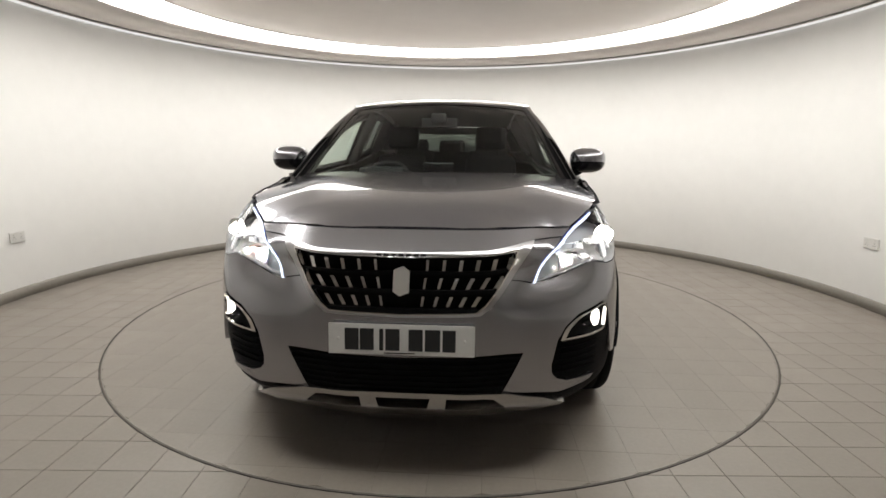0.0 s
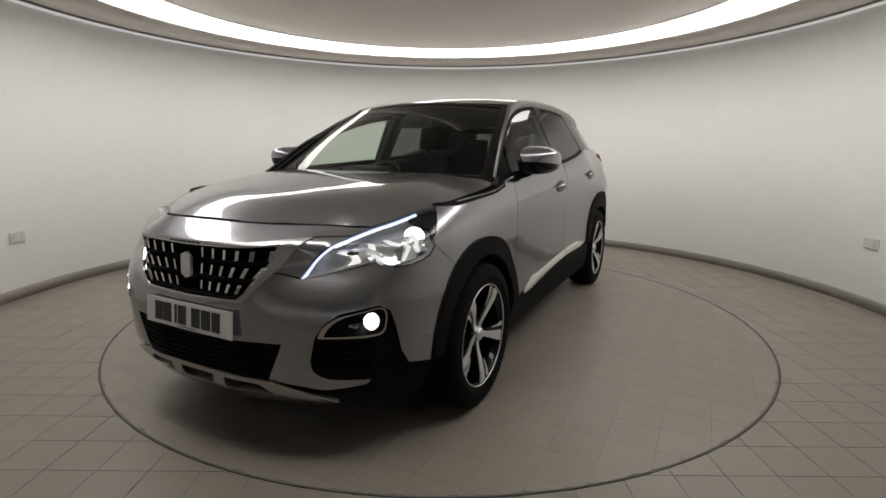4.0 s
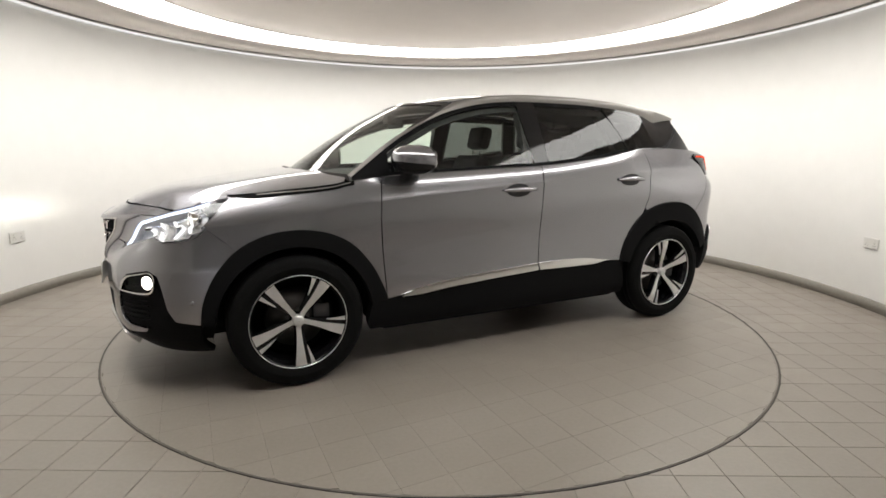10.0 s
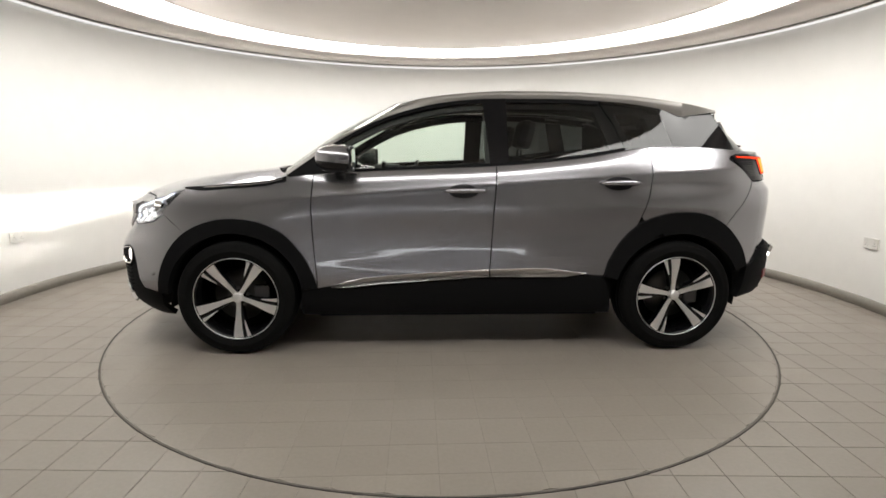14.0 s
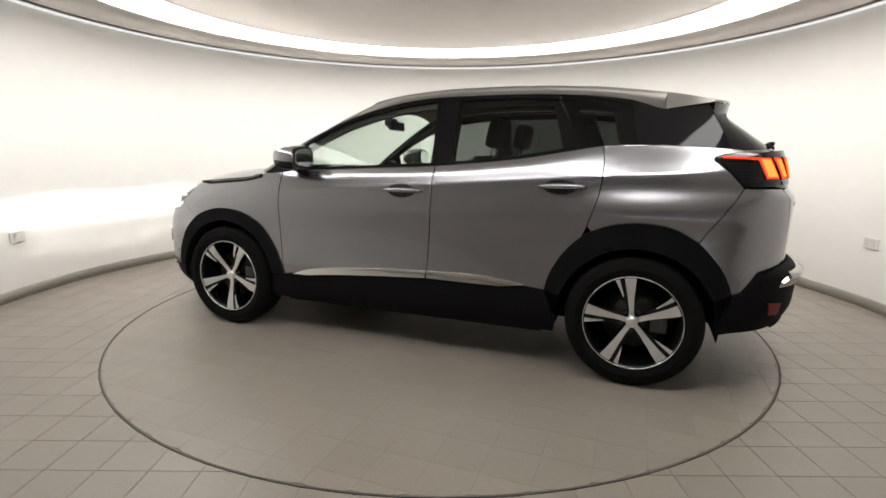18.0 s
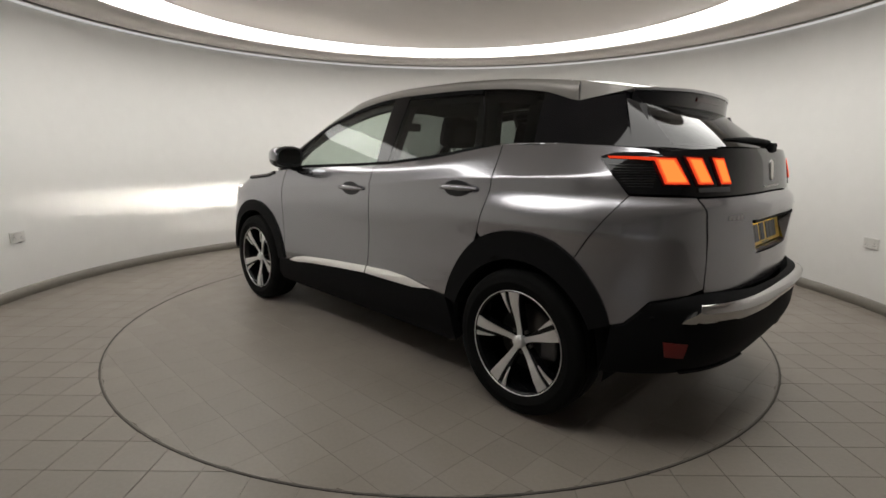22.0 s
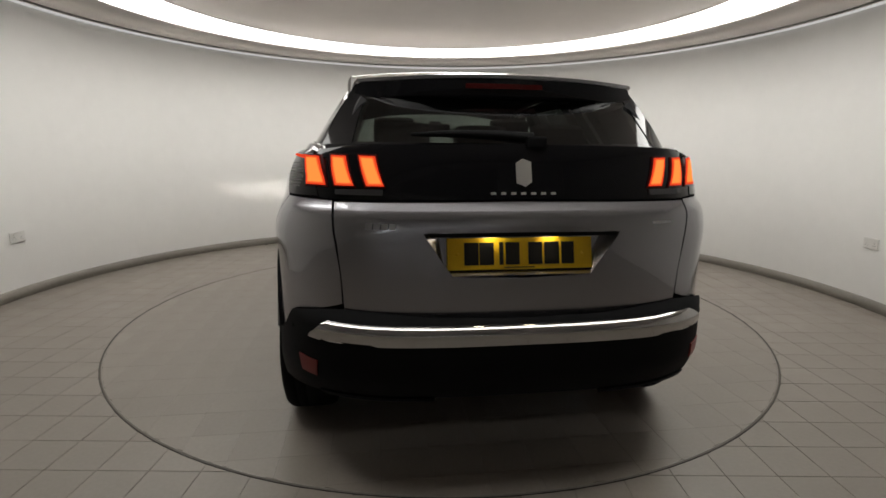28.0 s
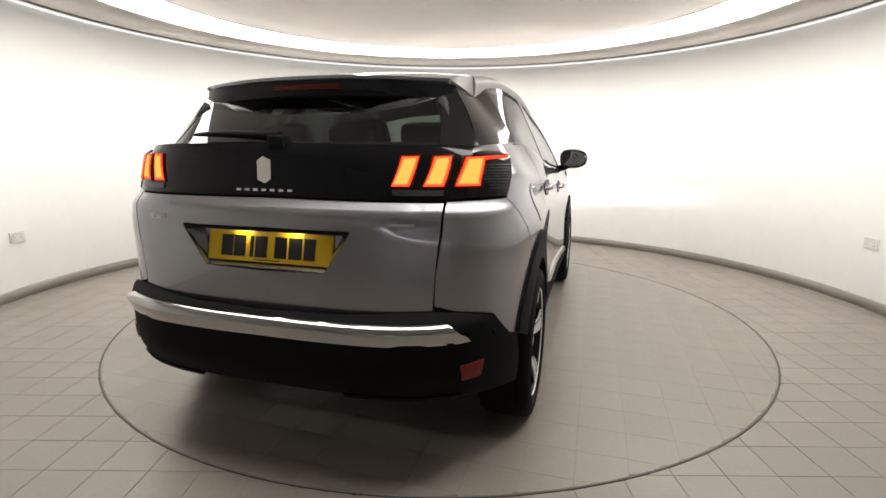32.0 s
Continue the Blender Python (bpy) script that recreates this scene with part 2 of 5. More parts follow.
def build_room():
    a0, turn = -math.pi / 2 + OPEN, 2 * math.pi - 2 * OPEN
    wall = lathe([(WALL_R, 0.0), (WALL_R, CEILING_Z + 0.02), (WALL_R + 0.2, CEILING_Z + 0.02), (WALL_R + 0.2, 0.0), (WALL_R, 0.0)], 160, "z", a0, turn, (*ROOM, 0))
    w = part("wall_round", wall, WALL, None)
    tagged(w, "white painted curved studio wall, smooth and softly lit", "wall", kind="structure")
    sk = lathe([(WALL_R - 0.001, 0.0), (WALL_R - 0.016, 0.0), (WALL_R - 0.016, 0.078), (WALL_R - 0.010, 0.085), (WALL_R - 0.001, 0.085)], 160, "z", a0, turn, (*ROOM, 0))
    s = part("baseboard", sk, SKIRT, None)
    tagged(s, "grey-brown skirting board along the curved wall", "baseboard", kind="structure")
    # pale walls added behind the camera, unseen, to send light back at the car
    bm = bmesh.new()
    y_in = WALL_Y - WALL_R * math.cos(OPEN)
    x_in = WALL_R * math.sin(OPEN)
    for x0, x1 in ((-x_in - 0.2, -x_in), (x_in, x_in + 0.2)):
        box(bm, x0 + ROOM[0], x1 + ROOM[0], -7.0, y_in - 0.002, 0, CEILING_Z + 0.1)
    box(bm, -x_in - 0.22, -2.0, -7.2, -7.0, 0, CEILING_Z + 0.1)
    box(bm, 2.0, x_in + 0.18, -7.2, -7.0, 0, CEILING_Z + 0.1)
    box(bm, -2.0, 2.0, -7.2, -7.0, 2.25, CEILING_Z + 0.1)
    e = part("wall_passage", bm, UNSEEN_SIDE, None)
    tagged(e, "plain pale walls added on the unseen open side", "wall", kind="structure")
    door = part("door_1", bmesh.new(), SHUTTER, None)
    tagged(door, "grey roller shutter door, not quite closed, daylight under it", "door", kind="structure")
    for k in range(18):
        bm = bmesh.new()
        box(bm, -1.998, 1.998, -7.13, -7.09, 0.045 + 0.123 * k, 0.045 + 0.123 * k + 0.119, 0.012)
        part("slat", bm, SHUTTER, door)
    bm = bmesh.new()
    box(bm, -2.2, 2.2, -7.6, -7.5, -0.05, 0.40)
    e = part("backdrop", bm, OUTSIDE, None)
    tagged(e, "bright daylight outside, seen under the door", "daylight", kind="structure")
    # ceiling
    bm = lathe([(0.001, CEILING_Z + 0.03), (2.358, CEILING_Z + 0.03), (2.358, CEILING_Z + 0.09)], 128, "z", 0, 2 * math.pi, (*ROOM, 0))
    c = part("ceiling_disc", bm, CEIL, None)
    tagged(c, "matt grey-white round ceiling inside the light ring", "ceiling", kind="structure")
    bm = lathe([(2.932, CEILING_Z + 0.09), (2.832, CEILING_Z), (WALL_R - 0.05, CEILING_Z), (WALL_R - 0.05, CEILING_Z + 0.03), (WALL_R + 0.05, CEILING_Z + 0.03)], 128, "z", 0, 2 * math.pi, (*ROOM, 0))
    c = part("ceiling_rim", bm, CEIL, None)
    tagged(c, "matt off-white ceiling border outside the light ring", "ceiling", kind="structure")
    # unseen ceiling added to close the open side
    bm = bmesh.new()
    box(bm, -3.7, 3.66, -7.2, 0.6, CEILING_Z + 0.10, CEILING_Z + 0.2)
    c = part("ceiling_passage", bm, UNSEEN_SIDE, None)
    tagged(c, "plain pale ceiling added over the unseen open side", "ceiling", kind="structure")
    strip = thing("wall_light", "thin glowing light line along the top of the curved wall", "wall light", at=pose(*ROOM, CEILING_Z))
    part("light_line", lathe([(WALL_R - 0.004, -0.034), (WALL_R - 0.014, -0.033), (WALL_R - 0.022, -0.024), (WALL_R - 0.022, -0.016), (WALL_R - 0.004, -0.014)], 160, "z", a0, turn), LINE_GLOW, strip, "thin glowing strip")
    part("strip_channel", lathe([(WALL_R - 0.003, -0.013), (WALL_R - 0.028, -0.013), (WALL_R - 0.028, -0.009), (WALL_R - 0.003, -0.008)], 160, "z", a0, turn), CEIL, strip, "slim metal channel over the strip")
    # light ring
    ring = thing("ceiling_light", "glowing white ring light set into the ceiling", "ceiling light", at=pose(*ROOM, CEILING_Z))
    part("diffuser", lathe([(2.360, 0.045), (2.368, 0.016), (2.922, 0.016), (2.930, 0.045)], 160, "z"), GLOW, ring, "bright opal diffuser")
    part("inner_frame", lathe([(2.345, 0.029), (2.346, 0.025), (2.362, 0.025), (2.362, 0.05)], 128, "z"), CEIL, ring)


build_room()


def build_socket(at, label):
    s = thing("wall_socket", label, "socket", "wall sockets", at=at)
    bm = bmesh.new()
    box(bm, -0.073, 0.073, -0.010, 0.0, -0.043, 0.043, 0.004)
    part("plate", bm, PLASTIC_W, s)
    for x in (-0.036, 0.036):
        bm = bmesh.new()
        box(bm, x - 0.005, x + 0.005, -0.0125, -0.008, 0.012, 0.030, 0.001)
        part("switch", bm, PLASTIC_W, s)
        bm = bmesh.new()
        for dx, dz, w, h in ((0, 0.0, 0.004, 0.008), (-0.011, -0.016, 0.007, 0.004), (0.011, -0.016, 0.007, 0.004)):
            box(bm, x + dx - w / 2, x + dx + w / 2, -0.0108, -0.0095, dz - h / 2, dz + h / 2)
        part("socket_hole", bm, INK, s)


for px, py, pz in ((-3.46, 0.24, 0.505), (3.43, 0.11, 0.525)):
    ang = math.degrees(math.atan2(py - ROOM[1], px - ROOM[0]))
    r = WALL_R - 0.002
    build_socket(pose(ROOM[0] + r * math.cos(radians(ang)), ROOM[1] + r * math.sin(radians(ang)), pz, 0, 0, ang - 90),
                 "white double wall socket low on the curved wall")


# ---- the floor: square tiles outside and on the turntable ----
PITCH = 0.2015


def cell_outline(i, j, inside, gap=0.0013):
    """The part of a grid cell for which inside(x, y) holds, as an outline; None where there is none."""
    x0, y0 = i * PITCH + PITCH / 2 + gap, j * PITCH + PITCH / 2 + gap
    w = PITCH - 2 * gap
    n = 24
    ring = []
    for k in range(n):
        ring.append((x0 + w * k / n, y0))
    for k in range(n):
        ring.append((x0 + w, y0 + w * k / n))
    for k in range(n):
        ring.append((x0 + w - w * k / n, y0 + w))
    for k in range(n):
        ring.append((x0, y0 + w - w * k / n))
    ok = [inside(*p) for p in ring]
    if all(ok):
        return [(x0, y0), (x0 + w, y0), (x0 + w, y0 + w), (x0, y0 + w)], True
    if sum(ok) < 6:
        return None, False
    corners = {0, n, 2 * n, 3 * n}
    m = len(ring)
    start = next(k for k in range(m) if ok[k] and not ok[k - 1])
    out = []
    for s in range(m):
        k = (start + s) % m
        if ok[k] and (k in corners or not ok[k - 1] or not ok[(k + 1) % m]):
            out.append(ring[k])
    return out, False


def arc_fill(outline, centre, radius):
    """Adds points of a circle where an outline closes along it."""
    a, b = outline[-1], outline[0]
    aa, ab = math.atan2(a[1] - centre[1], a[0] - centre[0]), math.atan2(b[1] - centre[1], b[0] - centre[0])
    d = (ab - aa + math.pi) % (2 * math.pi) - math.pi
    return outline + [(centre[0] + radius * math.cos(aa + d * k / 5), centre[1] + radius * math.sin(aa + d * k / 5)) for k in range(1, 5)]


def tile_bm(bm, outline, z=0.0, depth=0.006, edge=0.0009):
    cx = sum(p[0] for p in outline) / len(outline)
    cy = sum(p[1] for p in outline) / len(outline)
    top, mid, low = [], [], []
    for x, y in outline:
        d = max(math.hypot(x - cx, y - cy), 1e-6)
        k = 1 - edge / d
        top.append(bm.verts.new((cx + (x - cx) * k, cy + (y - cy) * k, z)))
        mid.append(bm.verts.new((x, y, z - edge * 0.7)))
        low.append(bm.verts.new((x, y, z - depth)))
    bm.faces.new(top)
    n = len(outline)
    for a, b in ((top, mid), (mid, low)):
        for k in range(n):
            bm.faces.new((a[k], b[k], b[(k + 1) % n], a[(k + 1) % n]))


def lay_tiles(parent, inside, centre, radius, near, spread, gap=0.0013, depth=0.006, edge=0.0009):
    """Whole tiles near the camera are pieces of their own; cut tiles too; the far rest is one mesh."""
    square = bmesh.new()
    w = PITCH - 2 * gap
    tile_bm(square, [(0, 0), (w, 0), (w, w), (0, w)], 0.0, depth, edge)
    me = bpy.data.meshes.new("tile")
    square.to_mesh(me)
    square.free()
    me.materials.append(TILE)
    rest = bmesh.new()
    n = int(spread / PITCH) + 1
    rng = random.Random(4)
    level = gap / 0.0013
    for i in range(-n, n):
        for j in range(-n, n):
            if math.hypot((i + 1) * PITCH - ROOM[0], (j + 1) * PITCH - ROOM[1]) > WALL_R + 0.1 and not (j * PITCH < 0 and abs((i + 1) * PITCH) < 3.4 and j * PITCH > -7.1):
                continue
            o, whole = cell_outline(i, j, inside, gap)
            if o is None:
                continue
            if not near(i * PITCH, j * PITCH):
                tile_bm(rest, o if whole or len(o) < 3 else arc_fill(o, centre, radius), 0.0, depth, edge)
                continue
            if whole:
                t = new("tile", me)
                t.matrix_basis = pose(o[0][0], o[0][1], rng.uniform(-0.0003, 0.0001) * level, rng.uniform(-0.04, 0.04) * level, rng.uniform(-0.04, 0.04) * level)
                t.parent = parent
            else:
                bm = bmesh.new()
                tile_bm(bm, arc_fill(o, centre, radius), 0.0, depth, edge)
                part("tile", bm, TILE, parent)
    ob = part("tile_field", rest, TILE, parent)
    tagged(ob, "grey-beige square floor tiles", kind="stuff")


FLOOR_TURN = -0.3


def build_floor():
    bm = lathe([(DISC_R + 0.008, -0.05), (DISC_R + 0.008, -0.0022), (WALL_R + 0.1, -0.0022)], 128, "z")
    floor = part("floor", bm, GROUT, None)
    tagged(floor, "grey-beige square ceramic floor tiles with thin dark joints", "floor", kind="structure")
    floor.matrix_basis = pose(0, 0, 0, 0, 0, FLOOR_TURN)
    lay_tiles(floor, lambda x, y: math.hypot(x, y) > DISC_R + 0.0085,
              (0, 0), DISC_R + 0.0085, lambda x, y: -3.5 < y < -0.75 and abs(x) < 3.0, 7.4)
    # unseen floor added to carry on behind the camera
    bm = bmesh.new()
    box(bm, -3.7, 3.66, -7.2, 0.0, -0.06, -0.0040)
    f = part("floor_passage", bm, GROUT, None)
    tagged(f, "grey-beige floor added on the unseen open side", "floor", kind="structure")


def build_turntable():
    t = thing("turntable", "round motor turntable tiled flush with the floor, dark metal edge", "turntable")
    part("deck", lathe([(0.001, -0.0012), (DISC_R - 0.008, -0.0012), (DISC_R - 0.008, -0.05)], 128, "z"), GROUT_D, t)
    part("rim", lathe([(DISC_R - 0.0085, -0.01), (DISC_R - 0.008, 0.0005), (DISC_R - 0.0035, 0.0008), (DISC_R - 0.003, -0.02)], 160, "z"), STEEL, t, "worn steel edge band")
    lay_tiles(t, lambda x, y: math.hypot(x, y) < DISC_R - 0.009, (0, 0), DISC_R - 0.009,
              lambda x, y: abs(y) > 1.15 or x > 1.75 or x < -1.75, 2.3, 0.0004, 0.003, 0.0003)
    r = part("floor_edge_ring", lathe([(DISC_R + 0.0025, -0.03), (DISC_R + 0.003, 0.0005), (DISC_R + 0.0065, 0.0005), (DISC_R + 0.007, -0.01)], 160, "z"), RINGM, None)
    tagged(r, "thin dark metal ring let into the floor round the turntable", "floor trim", kind="structure")
    return t


build_floor()
TURNTABLE = build_turntable()


# ---- the car: its surface as waterlines, front towards +x, left towards +y ----
NOSE = smooth_table(((0.18, 2.10), (0.24, 2.17), (0.30, 2.215), (0.40, 2.232), (0.52, 2.236), (0.64, 2.234), (0.74, 2.232), (0.82, 2.230), (0.856, 2.230), (0.862, 2.229), (0.868, 2.223), (0.90, 2.1690), (0.937, 2.106), (0.955, 2.075), (1.0, 1.99), (1.1, 1.85)))
TAIL = smooth_table(((0.20, -2.00), (0.30, -2.06), (0.40, -2.085), (0.60, -2.101), (0.70, -2.107), (0.80, -2.111), (0.92, -2.1140), (0.975, -2.1158), (0.992, -2.117), (1.008, -2.111), (1.048, -2.082), (1.07, -2.078), (1.14, -2.070), (1.20, -2.062), (1.24, -2.050), (1.3, -2.03)))
FLANK = smooth_table(((0.18, 0.82), (0.24, 0.86), (0.32, 0.885), (0.45, 0.896), (0.60, 0.890), (0.75, 0.884), (0.88, 0.886), (0.94, 0.880), (1.00, 0.866), (1.06, 0.848), (1.12, 0.825), (1.18, 0.798), (1.26, 0.755)))
CREASE, CREASE_FALL = 1.012, -0.070      # the shoulder crease's height at the middle, and its fall to the front
DOOR_SIDE = smooth_table(((0.18, 0.82), (0.24, 0.86), (0.32, 0.885), (0.45, 0.896), (0.60, 0.890), (0.75, 0.886), (0.88, 0.888), (0.98, 0.884), (1.06, 0.880), (1.12, 0.875), (1.26, 0.862)))
BELT = smooth_table(((-2.0, 1.235), (-1.82, 1.236), (-1.65, 1.247), (-1.27, 1.259), (-1.12, 1.251), (-0.95, 1.226), (-0.72, 1.188), (-0.21, 1.139), (0.22, 1.117), (0.58, 1.099), (0.83, 1.087), (1.06, 1.060), (1.12, 1.044), (1.43, 1.016), (1.67, 0.994), (1.91, 0.943), (2.1, 0.91)))
A_F, A_R, EXPO = 0.80, 0.60, 3.0


def bump_at(x, c, w):
    return math.exp(-((x - c) / w) ** 2)


def ramp01(x, a, b):
    t = min(max((x - a) / (b - a), 0), 1)
    return t * t * (3 - 2 * t)


def soft(d, w):
    """Nought below, d above, rounded over w."""
    return w * math.log1p(math.exp(min(d / w, 30.0))) if d / w < 30 else d


def half_width(x, z):
    rear = ramp01(-x, 0.85, 1.35)
    # doors: upright below the shoulder crease, leaning in a little above it, rolled in under the windows
    zc = CREASE + CREASE_FALL * x
    wing = ramp01(x, 0.70, 1.05)
    lean = 0.215 * soft(z - zc, 0.009) * (1 - 0.45 * wing) + (0.50 * soft(z - BELT(x) + 0.036, 0.010) - 0.005 * math.exp(-abs(z - zc) / 0.014)) * (1 - wing)
    w = (DOOR_SIDE(z) - lean * (1 - ramp01(x, 1.35, 1.75))) * (1 - rear)
    w += (FLANK(z) + 0.008 * math.exp(-abs(z - zc) / 0.022) * (1 - ramp01(abs(x), 1.5, 1.9))) * rear
    w += 0.030 * bump_at(x, -1.45, 0.55) * ramp01(z, 0.80, 1.06) * (1 - 0.75 * ramp01(z, 1.10, 1.26))     # rear haunch
    w += 0.008 * bump_at(x, 1.30, 0.45) * bump_at(z, 0.88, 0.13)                                        # front wing
    w -= 0.043 * ramp01(x, 0.95, 1.75) * min(max((z - 0.66) / 0.36, 0), 1)
    w += 0.018 * bump_at(x, 1.36, 0.50) * (1 - min(max((z - 0.76) / 0.25, 0), 1)) - 0.006                               # flared arches
    w += 0.022 * bump_at(x, -1.38, 0.52) * (1 - ramp01(z, 0.90, 1.02)) + 0.006 * ramp01(abs(x), 1.9, 2.1)
    w -= 0.012 * bump_at(x, -1.42, 0.42) * bump_at(z, 1.045, 0.040)                                      # hollow under the rear crease
    w -= 0.008 * bump_at(x, 0.0, 0.75) * bump_at(z, 0.66, 0.17)                                          # hollow lower doors
    return w


def body(q, z):
    """The body's surface: q 0 at the nose's middle, 1 to 2 along the flank, 3 at the tail's middle."""
    if q < 0 or q > 3:
        x, y, z = body(-q if q < 0 else 6 - q, z)
        return x, -y, z
    xf, xr = NOSE(z), TAIL(z)
    if q <= 1 or q >= 2:
        al = math.pi / 2 * (q if q <= 1 else 3 - q)
        al = min(max(al, 0.0), math.pi / 2)
        c, s = math.cos(al), math.sin(al)
        rho = (c**EXPO + s**EXPO) ** (1 / EXPO)
        x = xf - A_F + A_F * c / rho if q <= 1 else xr + A_R - A_R * c / rho
        y = half_width(x, z) * s / rho
        if q < 1:
            back = ramp01(y, 0.30, 0.55) * (1 - ramp01(s / rho, 0.78, 1.0))
            x -= 0.118 * back * ramp01(z, 0.71, 0.93) + 0.02 * ramp01(y, 0.2, 0.4) * (1 - ramp01(s / rho, 0.86, 1.0))   # swept-back lamps
            x -= 0.065 * ramp01(y, 0.30, 0.46) * (1 - ramp01(y, 0.60, 0.80)) * bump_at(z, 0.765, 0.075)        # hollow under the head lamp
        return x, y, z
    x = (xf - A_F) + (q - 1) * ((xr + A_R) - (xf - A_F))
    return x, half_width(x, z), z


def solve(fn, target, lo, hi):
    up = fn(hi) > fn(lo)
    for _ in range(40):
        mid = (lo + hi) / 2
        if (fn(mid) < target) == up:
            lo = mid
        else:
            hi = mid
    return (lo + hi) / 2


def F(y, z):
    return solve(lambda q: body(q, z)[1], y, 0.0, 1.0), z


def M(x, z):
    return solve(lambda q: -body(q, z)[0], -x, 0.0, 3.0), z


def B(y, z):
    return solve(lambda q: -body(q, z)[1], -y, 2.0, 3.0), z


def arc(cx, cz, r, a0, a1, n=14, squash=1.0):
    return [(cx + r * math.cos(radians(a0 + (a1 - a0) * k / n)), cz + squash * r * math.sin(radians(a0 + (a1 - a0) * k / n))) for k in range(n + 1)]


def curve(pts, n=5):
    """A smooth line through points, n steps from one to the next."""
    out = []
    p = [np.array(v, float) for v in pts]
    for i in range(len(p) - 1):
        a, b, c, d = p[max(i - 1, 0)], p[i], p[i + 1], p[min(i + 2, len(p) - 1)]
        for k in range(n):
            t = k / n
            v = 0.5 * (2 * b + (c - a) * t + (2 * a - 5 * b + 4 * c - d) * t**2 + (3 * b - a - 3 * c + d) * t**3)
            out.append((float(v[0]), float(v[1])))
    return out + [tuple(pts[-1])]


def fine(pts, step=0.03):
    """The same outline with points at short steps along its straight edges."""
    out = []
    for (x0, z0), (x1, z1) in zip(pts, pts[1:]):
        n = max(1, int(math.hypot(x1 - x0, z1 - z0) / step))
        out += [(x0 + (x1 - x0) * k / n, z0 + (z1 - z0) * k / n) for k in range(n)]
    return out + [pts[-1]]


AXLE = 1.3375
HUB_Z = 0.345
ARCH_F = curve([(1.792, 0.385), (1.775, 0.50), (1.715, 0.63), (1.615, 0.74), (1.48, 0.805), (1.326, 0.825), (1.17, 0.80), (1.04, 0.73), (0.94, 0.61), (0.885, 0.50), (0.855, 0.415)])
ARCH_R = curve([(-0.876, 0.48), (-0.905, 0.58), (-0.975, 0.70), (-1.08, 0.80), (-1.22, 0.858), (-1.369, 0.872), (-1.50, 0.85), (-1.62, 0.78), (-1.71, 0.68), (-1.755, 0.60), (-1.775, 0.54)])

CAR = thing("car", "metallic grey five-door crossover car with black cladding, lights on", "car")


def body_panel(name, poly, parent=None, material=None, label="", lift=0.0, thick=0.016, both=True, du=0.03, dv=0.0125, fn=None, out=(0, 0, 0.7)):
    made = []
    for side in ((1, -1) if both else (1,)):
        bm = sheet(poly, fn or body, du, dv, thick, lift, out, side)
        made.append(part(name, bm, material or PAINT, parent[0 if side == 1 else 1] if isinstance(parent, list) else (parent or CAR), label, recalc=False))
    return made


def tail_yz(y, z):
    x, yy, zz = body(B(abs(y), z)[0], z)
    return x, y, z


def along(fn, x0, x1, n):
    return [(x0 + (x1 - x0) * k / n, fn(x0 + (x1 - x0) * k / n)) for k in range(n + 1)]


